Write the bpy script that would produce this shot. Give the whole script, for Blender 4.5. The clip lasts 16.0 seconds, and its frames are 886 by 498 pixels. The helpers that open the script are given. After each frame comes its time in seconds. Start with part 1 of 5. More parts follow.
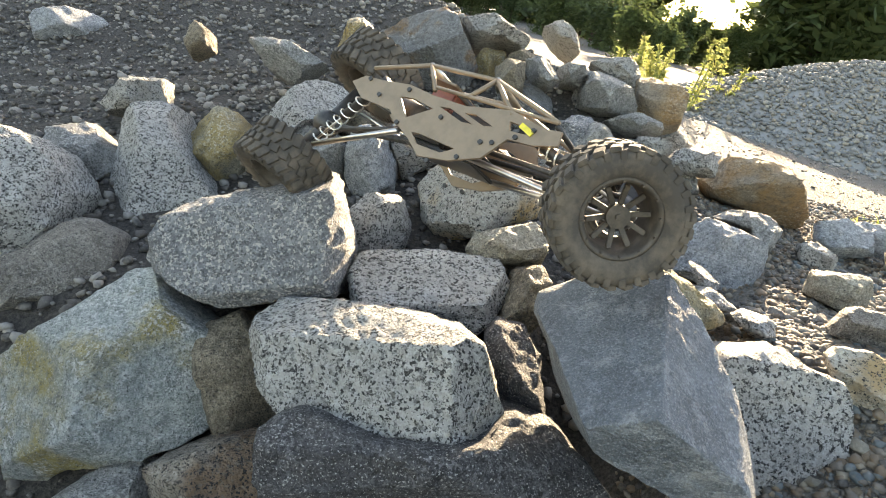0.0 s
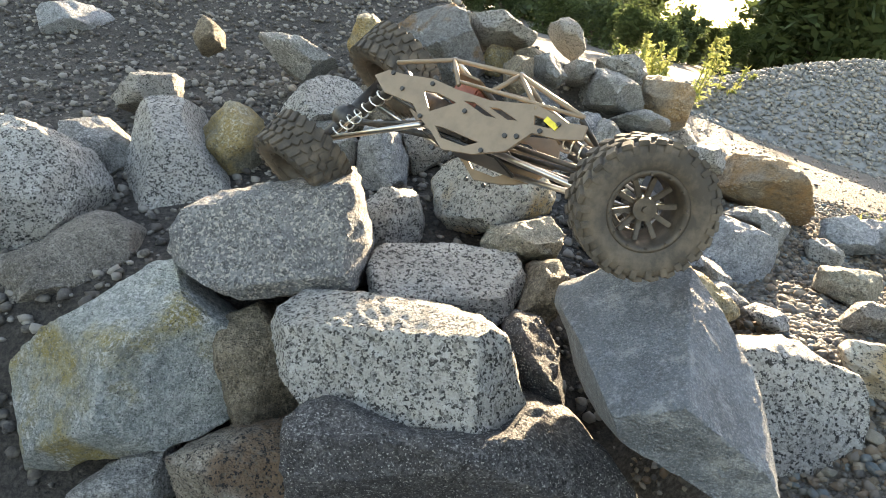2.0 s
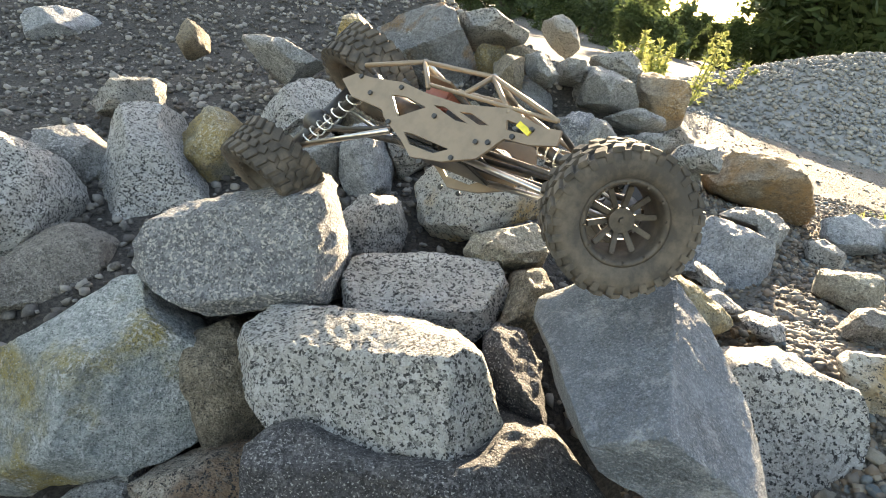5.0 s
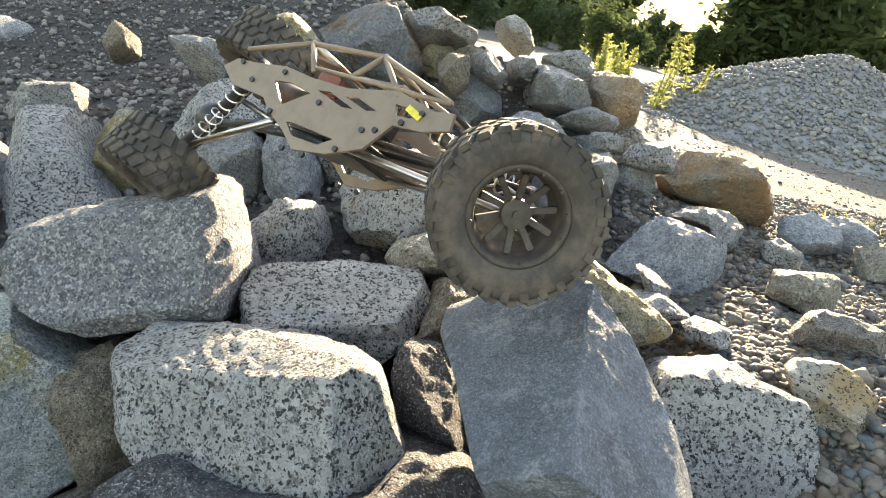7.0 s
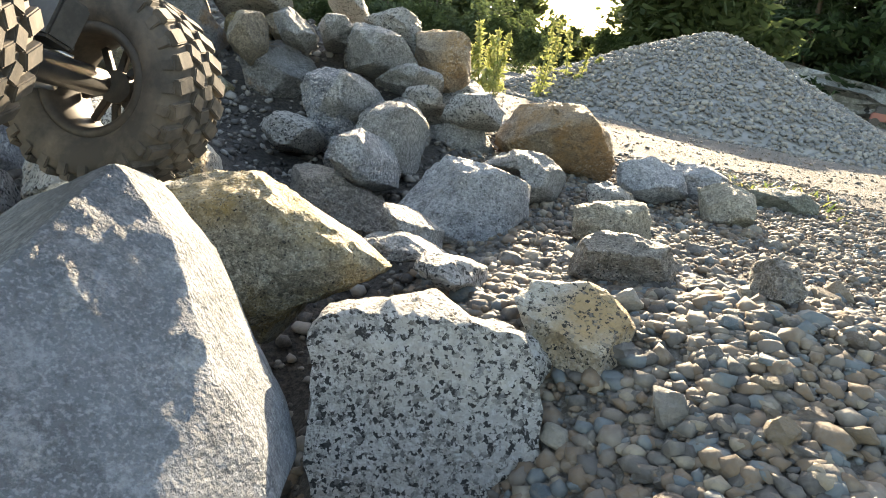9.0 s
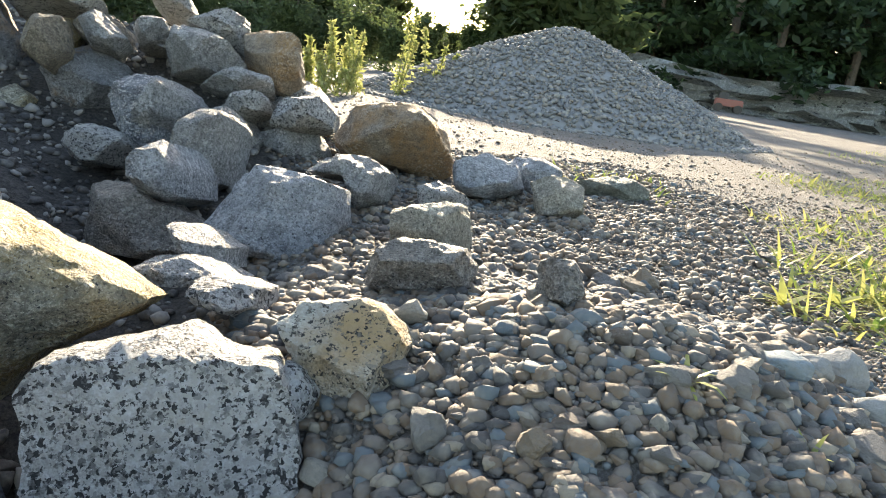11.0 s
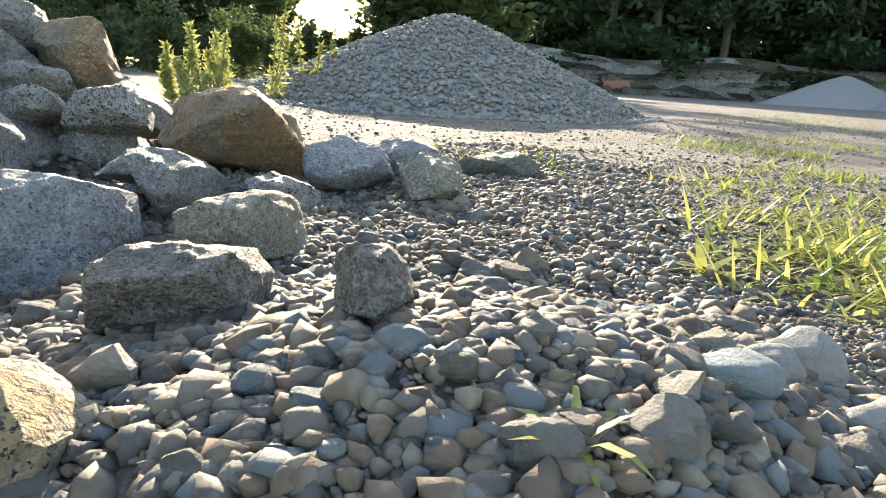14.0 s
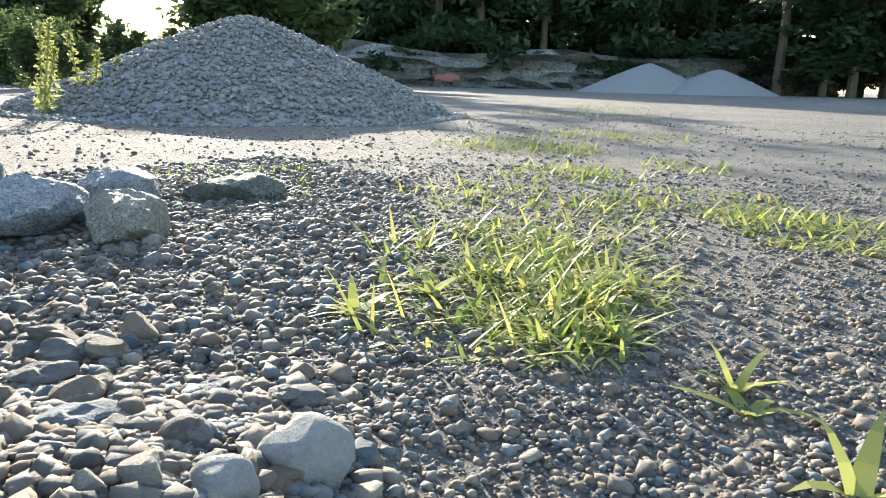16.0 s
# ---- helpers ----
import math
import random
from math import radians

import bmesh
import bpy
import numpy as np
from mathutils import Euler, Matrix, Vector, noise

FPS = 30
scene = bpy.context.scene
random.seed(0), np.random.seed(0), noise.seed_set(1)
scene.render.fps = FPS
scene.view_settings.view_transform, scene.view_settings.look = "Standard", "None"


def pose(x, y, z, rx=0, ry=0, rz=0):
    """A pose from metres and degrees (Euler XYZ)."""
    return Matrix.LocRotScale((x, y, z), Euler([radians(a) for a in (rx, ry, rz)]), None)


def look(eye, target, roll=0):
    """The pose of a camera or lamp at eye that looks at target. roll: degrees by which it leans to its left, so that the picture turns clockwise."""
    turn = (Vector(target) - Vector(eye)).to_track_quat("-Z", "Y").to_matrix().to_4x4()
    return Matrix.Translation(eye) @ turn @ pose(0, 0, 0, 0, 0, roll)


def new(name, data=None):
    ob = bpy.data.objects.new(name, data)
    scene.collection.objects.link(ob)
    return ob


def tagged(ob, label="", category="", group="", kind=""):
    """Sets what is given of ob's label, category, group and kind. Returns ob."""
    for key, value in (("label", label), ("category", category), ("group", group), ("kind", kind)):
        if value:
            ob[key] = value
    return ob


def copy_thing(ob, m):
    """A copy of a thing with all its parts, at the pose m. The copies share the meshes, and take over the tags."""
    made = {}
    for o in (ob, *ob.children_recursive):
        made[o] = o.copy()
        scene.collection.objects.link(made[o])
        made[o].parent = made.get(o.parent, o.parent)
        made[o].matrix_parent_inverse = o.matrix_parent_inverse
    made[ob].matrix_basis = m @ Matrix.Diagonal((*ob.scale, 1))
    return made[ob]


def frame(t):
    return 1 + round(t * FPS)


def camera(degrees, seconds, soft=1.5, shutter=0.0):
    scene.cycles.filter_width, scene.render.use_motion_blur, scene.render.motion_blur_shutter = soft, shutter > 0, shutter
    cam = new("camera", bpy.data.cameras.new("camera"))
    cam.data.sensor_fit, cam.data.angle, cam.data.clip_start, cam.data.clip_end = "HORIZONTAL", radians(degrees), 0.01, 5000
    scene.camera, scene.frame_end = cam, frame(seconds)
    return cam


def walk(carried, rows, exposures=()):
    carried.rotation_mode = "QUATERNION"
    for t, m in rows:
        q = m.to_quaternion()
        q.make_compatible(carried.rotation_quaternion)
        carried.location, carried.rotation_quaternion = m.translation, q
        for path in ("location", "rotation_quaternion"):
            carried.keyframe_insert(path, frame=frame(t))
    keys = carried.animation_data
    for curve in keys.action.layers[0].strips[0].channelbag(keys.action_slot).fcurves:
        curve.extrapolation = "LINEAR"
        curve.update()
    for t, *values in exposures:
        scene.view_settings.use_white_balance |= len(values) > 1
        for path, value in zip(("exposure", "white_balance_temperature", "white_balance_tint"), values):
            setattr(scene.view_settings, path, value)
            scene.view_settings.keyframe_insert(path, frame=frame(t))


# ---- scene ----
EXPOSURE = 1.5
cam = camera(66.00, 16.0, soft=1.0)
ROWS = [
    (0, 0, 0, 0.36, 69.15, -14.04, -4.7),
    (0.5, -0.0036, 0.012, 0.3569, 69.16, -14.08, -4.79),
    (1, -0.0139, 0.0104, 0.3534, 69.09, -14.09, -4.86),
    (1.5, -0.0259, -0.0006, 0.3518, 69.03, -14.14, -4.88),
    (2, -0.0322, -0.009, 0.3496, 68.98, -14.33, -4.85),
    (2.5, -0.0289, -0.0126, 0.347, 68.99, -14.45, -4.76),
    (3, -0.0245, -0.0103, 0.3493, 68.99, -14.38, -4.71),
    (3.5, -0.0188, 0.0051, 0.3544, 69.08, -14.08, -4.74),
    (3.7, -0.0163, 0.0133, 0.3576, 68.93, -13.83, -4.75),
    (5.8, 0.0394, 0.0537, 0.3575, 68.92, -13.4, -4.85),
    (6, 0.0473, 0.0603, 0.3488, 69.39, -13.61, -5.19),
    (6.5, 0.0768, 0.087, 0.3412, 69.79, -13.4, -5.87),
    (7, 0.1211, 0.1201, 0.3367, 70.34, -12.92, -6.87),
    (7.5, 0.1846, 0.1442, 0.3056, 70.84, -12.53, -8.07),
    (8, 0.2682, 0.167, 0.2663, 71.52, -12.03, -9.48),
    (8.5, 0.3701, 0.2155, 0.2382, 72.39, -10.84, -11.14),
    (9, 0.4686, 0.2624, 0.2234, 73.33, -9.73, -13.93),
    (9.5, 0.534, 0.2628, 0.2325, 73.77, -9.25, -16.89),
    (10, 0.5752, 0.2598, 0.2471, 74.07, -8.88, -19.56),
    (10.2, 0.5808, 0.2497, 0.2563, 74.24, -9.04, -20.49),
    (12.3, 0.5623, 0.3397, 0.2124, 75.27, -5.58, -29.79),
    (12.5, 0.5746, 0.3516, 0.2104, 75.33, -5.41, -30.3),
    (13, 0.6312, 0.3883, 0.1978, 75.66, -4.76, -31.23),
    (13.5, 0.7036, 0.4185, 0.1842, 75.87, -4.15, -31.96),
    (14, 0.7786, 0.4344, 0.1792, 76.03, -3.38, -32.96),
    (14.5, 0.8427, 0.4374, 0.1745, 76.16, -3, -34.64),
    (15, 0.8875, 0.413, 0.1825, 76.26, -2.85, -37.53),
    (15.5, 0.9253, 0.3481, 0.2176, 76.22, -2.1, -41.33),
    (16, 1.008, 0.3402, 0.2311, 76.26, -1.49, -46.2),
]

walk(cam, [(t, pose(x, y, z, rx, ry, rz)) for t, x, y, z, rx, ry, rz in ROWS], exposures=[(0.0, EXPOSURE + 1.05, 8500, 14), (7.5, EXPOSURE + 1.0, 8400, 13), (10.0, EXPOSURE + 0.65, 7500, 12), (13.0, EXPOSURE + 0.6, 7200, 12), (14.5, EXPOSURE + 0.5, 7100, 11), (16.0, EXPOSURE + 0.45, 6300, 9)])

# ---- light: low sun ahead, clear sky ----
SUN_AZ, SUN_EL = radians(25.4), radians(15.5)          # clockwise from +y, above the horizon
world = bpy.data.worlds.new("sky")
scene.world = world
world.use_nodes = True
sky = world.node_tree.nodes.new("ShaderNodeTexSky")
sky.sky_type, sky.sun_disc = "NISHITA", False
sky.sun_elevation, sky.sun_rotation = SUN_EL, SUN_AZ
world.node_tree.links.new(sky.outputs[0], world.node_tree.nodes["Background"].inputs[0])
world.node_tree.nodes["Background"].inputs[1].default_value = 0.15
sun = new("sun", bpy.data.lights.new("sun", "SUN"))
sun.data.energy, sun.data.angle, sun.data.color = 5.0, radians(0.5), (1.0, 0.9, 0.72)
sun_way = Vector((math.sin(SUN_AZ) * math.cos(SUN_EL), math.cos(SUN_AZ) * math.cos(SUN_EL), math.sin(SUN_EL)))
sun.matrix_world = look(sun_way * 30, (0, 0, 0))


# ---- materials ----
def nodes_of(name):
    m = bpy.data.materials.new(name)
    m.use_nodes = True
    return m, m.node_tree, m.node_tree.nodes["Principled BSDF"]


def noise_node(nt, coords, scale, detail=3.0, rough=0.55):
    n = nt.nodes.new("ShaderNodeTexNoise")
    n.inputs["Scale"].default_value, n.inputs["Detail"].default_value, n.inputs["Roughness"].default_value = scale, detail, rough
    nt.links.new(coords, n.inputs["Vector"])
    return n.outputs["Fac"]


def ramp(nt, fac, a, b, ca, cb):
    r = nt.nodes.new("ShaderNodeValToRGB")
    r.color_ramp.elements[0].position, r.color_ramp.elements[1].position = a, b
    r.color_ramp.elements[0].color, r.color_ramp.elements[1].color = (*ca, 1), (*cb, 1)
    nt.links.new(fac, r.inputs[0])
    return r.outputs["Color"]


def mix(nt, fac, a, b):
    m = nt.nodes.new("ShaderNodeMix")
    m.data_type = "RGBA"
    for value, socket in ((fac, m.inputs[0]), (a, m.inputs[6]), (b, m.inputs[7])):
        if isinstance(value, (int, float)):
            socket.default_value = value
        elif isinstance(value, tuple):
            socket.default_value = (*value, 1)
        else:
            nt.links.new(value, socket)
    return m.outputs[2]


def bump(nt, bsdf, height, strength, distance):
    b = nt.nodes.new("ShaderNodeBump")
    b.inputs["Strength"].default_value, b.inputs["Distance"].default_value = strength, distance
    nt.links.new(height, b.inputs["Height"])
    nt.links.new(b.outputs[0], bsdf.inputs["Normal"])


def rock_material(name, light, dark, speck=0.0, speck_colour=(0.02, 0.02, 0.022), stain=None, stain_from=0.55, grain=330, vein=0.0):
    """Stone: two tones in soft patches, dark mineral flecks, pale crystals, an optional stain."""
    m, nt, bsdf = nodes_of(name)
    tc = nt.nodes.new("ShaderNodeTexCoord")
    info = nt.nodes.new("ShaderNodeObjectInfo")
    shift = nt.nodes.new("ShaderNodeVectorMath")
    shift.operation = "MULTIPLY_ADD"
    nt.links.new(info.outputs["Random"], shift.inputs[0])
    shift.inputs[1].default_value = (7.0, 11.0, 5.0)
    nt.links.new(tc.outputs["Object"], shift.inputs[2])
    co = shift.outputs[0]
    patch = noise_node(nt, co, 14, 6, 0.65)
    colour = ramp(nt, patch, 0.35, 0.66, dark, light)
    pale = noise_node(nt, co, grain * 1.3, 2)
    colour = mix(nt, ramp(nt, pale, 0.5, 0.66, (0, 0, 0), (0.55, 0.55, 0.55)), colour, tuple(min(0.85, c * 1.5 + 0.08) for c in light))
    if vein:
        wave = noise_node(nt, co, 16, 9, 0.8)
        colour = mix(nt, ramp(nt, wave, 0.53, 0.6, (0, 0, 0), (vein, vein, vein)), colour, (0.62, 0.64, 0.64))
    weather = noise_node(nt, co, 5.5, 5, 0.7)
    colour = mix(nt, ramp(nt, weather, 0.42, 0.62, (0.35, 0.35, 0.35), (0, 0, 0)), colour, tuple(c * 0.68 for c in dark))
    dust = noise_node(nt, co, 31, 7, 0.8)
    colour = mix(nt, ramp(nt, dust, 0.53, 0.62, (0, 0, 0), (0.6, 0.6, 0.6)), colour, tuple(min(0.75, c * 1.25 + 0.04) for c in light))
    crumbs = noise_node(nt, co, 150, 5, 0.7)
    amount = 0.1 if grain < 300 else 0.45 if vein else 0.75
    colour = mix(nt, ramp(nt, crumbs, 0.5, 0.64, (0, 0, 0), (amount, amount, amount)), colour, tuple(c * 0.5 for c in dark))
    if stain:
        where = ramp(nt, noise_node(nt, co, 7, 4), stain_from - 0.04, stain_from + 0.08, (0, 0, 0), (0.9, 0.9, 0.9))
        colour = mix(nt, where, colour, stain)
    if grain >= 300 and not vein:
        # weathered skin: crusts and pits of several sizes, then fine mineral grain
        region = noise_node(nt, co, 9, 4, 0.6)
        for scale, low, high, amount in ((38, 0.40, 0.48, 0.42), (95, 0.39, 0.46, 0.55), (260, 0.38, 0.46, 0.45)):
            pits = noise_node(nt, co, scale, 5, 0.68)
            colour = mix(nt, ramp(nt, pits, low, high, (amount, amount, amount), (0, 0, 0)), colour, tuple(c * 0.42 for c in dark))
        crust = nt.nodes.new("ShaderNodeMath")
        crust.operation = "MULTIPLY"
        nt.links.new(ramp(nt, region, 0.45, 0.62, (0.1, 0.1, 0.1), (1, 1, 1)), crust.inputs[0])
        nt.links.new(ramp(nt, noise_node(nt, co, 130, 6, 0.75), 0.52, 0.58, (0, 0, 0), (0.75, 0.75, 0.75)), crust.inputs[1])
        colour = mix(nt, crust.outputs[0], colour, tuple(min(0.8, c * 1.45 + 0.07) for c in light))
        grit = noise_node(nt, co, 400, 2, 0.6)
        colour = mix(nt, ramp(nt, grit, 0.6, 0.66, (0, 0, 0), (0.5, 0.5, 0.5)), colour, tuple(min(0.8, c * 1.4 + 0.06) for c in light))
    if grain < 300:
        # crystals: every grain is white, grey or black, and the dark ones gather in clusters
        wobble = nt.nodes.new("ShaderNodeTexNoise")
        wobble.inputs["Scale"].default_value, wobble.inputs["Detail"].default_value = grain * 1.5, 2.0
        nt.links.new(co, wobble.inputs["Vector"])
        bent = nt.nodes.new("ShaderNodeVectorMath")
        bent.operation = "MULTIPLY_ADD"
        nt.links.new(wobble.outputs["Color"], bent.inputs[0])
        bent.inputs[1].default_value = (0.005, 0.005, 0.005)
        nt.links.new(co, bent.inputs[2])
        cluster = noise_node(nt, co, grain * 0.42, 3, 0.6)
        for size, share, tone, strength in ((1.0, speck, speck_colour, 0.95), (1.7, speck * 0.6, tuple(c * 0.3 for c in dark), 0.8), (0.8, speck * 0.7, tuple(c * 0.55 for c in dark), 0.7)):
            cell = nt.nodes.new("ShaderNodeTexVoronoi")
            cell.inputs["Scale"].default_value = grain * size * 1.4
            nt.links.new(bent.outputs[0], cell.inputs["Vector"])
            pick = nt.nodes.new("ShaderNodeMath")
            pick.operation = "MULTIPLY_ADD"
            nt.links.new(cluster, pick.inputs[0])
            pick.inputs[1].default_value = 1.1
            split = nt.nodes.new("ShaderNodeSeparateColor")
            nt.links.new(cell.outputs["Color"], split.inputs[0])
            nt.links.new(split.outputs[0], pick.inputs[2])
            edge = 1.55 - share
            mask = ramp(nt, pick.outputs[0], edge / 2, edge / 2 + 0.03, (0, 0, 0), (strength, strength, strength))
            half = nt.nodes.new("ShaderNodeMath")
            half.operation = "MULTIPLY"
            half.inputs[1].default_value = 0.5
            nt.links.new(pick.outputs[0], half.inputs[0])
            nt.links.new(half.outputs[0], mask.node.inputs[0])
            colour = mix(nt, mask, colour, tone)
    elif speck:
        flecks = noise_node(nt, co, grain, 3, 0.5)
        fine = noise_node(nt, co, grain * 0.45, 2, 0.5)
        mask = ramp(nt, flecks, 0.66 - speck, 0.70 - speck, (0, 0, 0), (0.92, 0.92, 0.92))
        colour = mix(nt, mask, colour, speck_colour)
        mask = ramp(nt, fine, 0.68 - speck * 0.6, 0.73 - speck * 0.6, (0, 0, 0), (0.6, 0.6, 0.6))
        colour = mix(nt, mask, colour, tuple(c * 0.35 for c in dark))
    nt.links.new(colour, bsdf.inputs["Base Color"])
    rough = ramp(nt, patch, 0.3, 0.7, (0.62, 0.62, 0.62), (0.9, 0.9, 0.9))
    nt.links.new(rough, bsdf.inputs["Roughness"])
    bsdf.inputs["Specular IOR Level"].default_value = 0.45
    relief = nt.nodes.new("ShaderNodeMath")
    relief.operation = "MULTIPLY_ADD"
    nt.links.new(noise_node(nt, co, 60, 8, 0.7), relief.inputs[0])
    relief.inputs[1].default_value = 1.1
    nt.links.new(noise_node(nt, co, 260, 3, 0.6), relief.inputs[2])
    coarse = nt.nodes.new("ShaderNodeMath")
    coarse.operation = "MULTIPLY_ADD"
    nt.links.new(noise_node(nt, co, 21, 5, 0.6), coarse.inputs[0])
    coarse.inputs[1].default_value = 3.0
    nt.links.new(relief.outputs[0], coarse.inputs[2])
    bump(nt, bsdf, coarse.outputs[0], 1.0, 0.008 if vein else 0.017)
    return m


ROCK = {
    "granite": rock_material("white_granite", (0.68, 0.66, 0.62), (0.48, 0.47, 0.45), 0.25, (0.015, 0.015, 0.017), grain=230),
    "palegranite": rock_material("pale_granite", (0.50, 0.48, 0.44), (0.38, 0.37, 0.35), 0.17, grain=230),
    "greygranite": rock_material("grey_granite", (0.36, 0.37, 0.385), (0.2, 0.208, 0.222), 0.27, (0.62, 0.6, 0.57), grain=200),
    "grey": rock_material("grey_stone", (0.47, 0.46, 0.44), (0.27, 0.27, 0.26), 0.035),
    "bluegrey": rock_material("blue_grey_stone", (0.5, 0.52, 0.54), (0.31, 0.325, 0.345), 0.03),
    "wedge": rock_material("veined_blue_grey_rock", (0.195, 0.218, 0.245), (0.095, 0.112, 0.132), 0.0, vein=0.3),
    "pale": rock_material("pale_green_grey_rock", (0.57, 0.6, 0.56), (0.34, 0.38, 0.37), 0.02, stain=(0.36, 0.28, 0.08), stain_from=0.53),
    "yellow": rock_material("ochre_rock", (0.46, 0.43, 0.34), (0.3, 0.28, 0.215), 0.03, stain=(0.43, 0.31, 0.12), stain_from=0.46),
    "paleyellow": rock_material("pale_yellow_stone", (0.52, 0.48, 0.38), (0.36, 0.33, 0.27), 0.03),
    "orange": rock_material("orange_brown_rock", (0.48, 0.4, 0.3), (0.34, 0.265, 0.195), 0.02, stain=(0.45, 0.27, 0.12), stain_from=0.46),
    "brown": rock_material("brown_stone", (0.34, 0.28, 0.2), (0.2, 0.165, 0.12), 0.03),
    "browngrey": rock_material("brown_grey_rock", (0.34, 0.31, 0.27), (0.19, 0.172, 0.15), 0.035),
    "greybrown": rock_material("grey_rock_rusty_below", (0.33, 0.33, 0.33), (0.2, 0.2, 0.2), 0.04, stain=(0.30, 0.17, 0.07), stain_from=0.56),
    "graniteorange": rock_material("granite_with_orange_stain", (0.60, 0.57, 0.51), (0.5, 0.48, 0.43), 0.19, grain=220, stain=(0.5, 0.33, 0.13), stain_from=0.54),
    "orangegranite": rock_material("orange_broken_granite", (0.62, 0.58, 0.5), (0.48, 0.42, 0.33), 0.15, grain=260, stain=(0.50, 0.34, 0.16), stain_from=0.5),
    "granitebrown": rock_material("brown_stained_granite", (0.5, 0.46, 0.4), (0.36, 0.3, 0.24), 0.22, grain=230, stain=(0.2, 0.12, 0.07), stain_from=0.5),
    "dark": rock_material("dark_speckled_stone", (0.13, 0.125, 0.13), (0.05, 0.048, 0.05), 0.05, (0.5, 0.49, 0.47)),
    "greengrey": rock_material("green_grey_stone", (0.30, 0.31, 0.26), (0.19, 0.2, 0.16), 0.02),
}


def gravel_material(name, colours, island=True):
    """Loose stones: each takes its own tone."""
    m, nt, bsdf = nodes_of(name)
    geo = nt.nodes.new("ShaderNodeNewGeometry")
    r = nt.nodes.new("ShaderNodeValToRGB")
    r.color_ramp.interpolation = "CONSTANT"
    for n, c in enumerate(colours):
        e = r.color_ramp.elements[n] if n < 2 else r.color_ramp.elements.new(0.5)
        e.position, e.color = n / len(colours), (*c, 1)
    if island:
        nt.links.new(geo.outputs["Random Per Island"], r.inputs[0])
    else:
        info = nt.nodes.new("ShaderNodeObjectInfo")
        nt.links.new(info.outputs["Random"], r.inputs[0])
    tc = nt.nodes.new("ShaderNodeTexCoord")
    grain = noise_node(nt, tc.outputs["Object"], 240 if island else 4.5, 6, 0.7)
    soft = noise_node(nt, tc.outputs["Object"], 45 if island else 1.3, 3, 0.6)
    colour = mix(nt, ramp(nt, grain, 0.42, 0.68, (0, 0, 0), (0.45, 0.45, 0.45)), r.outputs[0], (0.11, 0.105, 0.10))
    colour = mix(nt, ramp(nt, soft, 0.5, 0.72, (0, 0, 0), (0.5, 0.5, 0.5)), colour, (0.3, 0.27, 0.22))
    nt.links.new(colour, bsdf.inputs["Base Color"])
    bsdf.inputs["Roughness"].default_value = 0.78
    bump(nt, bsdf, grain, 0.5 if island else 0.9, 0.003 if island else 0.006)
    return m


MIXED = [(0.15, 0.125, 0.1), (0.085, 0.078, 0.07), (0.24, 0.2, 0.145), (0.11, 0.13, 0.135), (0.15, 0.105, 0.068), (0.36, 0.33, 0.27), (0.055, 0.05, 0.045), (0.11, 0.09, 0.07)]
PEBBLE = gravel_material("river_pebble", [(0.2, 0.185, 0.16), (0.11, 0.145, 0.16), (0.32, 0.29, 0.235), (0.13, 0.1, 0.075), (0.15, 0.14, 0.128), (0.065, 0.065, 0.067), (0.21, 0.16, 0.105), (0.095, 0.08, 0.065)], island=False)
GRAVEL = gravel_material("mixed_gravel", MIXED)
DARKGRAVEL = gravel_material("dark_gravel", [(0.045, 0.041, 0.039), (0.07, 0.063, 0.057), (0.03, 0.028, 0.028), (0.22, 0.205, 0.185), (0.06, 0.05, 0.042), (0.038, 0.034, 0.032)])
PILEGRAVEL = gravel_material("quarry_gravel", [(0.21, 0.205, 0.195), (0.14, 0.14, 0.138), (0.29, 0.275, 0.245), (0.17, 0.178, 0.18), (0.23, 0.2, 0.165), (0.1, 0.098, 0.095)])


def soil_material():
    m, nt, bsdf = nodes_of("gravelly_soil")
    tc = nt.nodes.new("ShaderNodeTexCoord")
    co = tc.outputs["Object"]
    big, mid, fine = noise_node(nt, co, 0.9, 5), noise_node(nt, co, 18, 6, 0.7), noise_node(nt, co, 130, 6, 0.75)
    colour = ramp(nt, big, 0.35, 0.65, (0.08, 0.068, 0.056), (0.15, 0.135, 0.115))
    colour = mix(nt, ramp(nt, mid, 0.4, 0.62, (0, 0, 0), (0.6, 0.6, 0.6)), colour, (0.11, 0.096, 0.08))
    colour = mix(nt, ramp(nt, fine, 0.45, 0.62, (0, 0, 0), (0.75, 0.75, 0.75)), colour, (0.26, 0.245, 0.22))
    # the heap is dark gravel, mixed in by the heap attribute
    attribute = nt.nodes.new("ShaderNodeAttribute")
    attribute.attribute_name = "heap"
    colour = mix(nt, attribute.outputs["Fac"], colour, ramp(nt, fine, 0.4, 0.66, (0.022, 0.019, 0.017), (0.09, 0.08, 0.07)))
    nt.links.new(colour, bsdf.inputs["Base Color"])
    bsdf.inputs["Roughness"].default_value = 0.93
    h = nt.nodes.new("ShaderNodeMath")
    h.operation = "MULTIPLY_ADD"
    nt.links.new(mid, h.inputs[0])
    h.inputs[1].default_value = 2.0
    nt.links.new(fine, h.inputs[2])
    bump(nt, bsdf, h.outputs[0], 0.9, 0.012)
    return m


SOIL = soil_material()


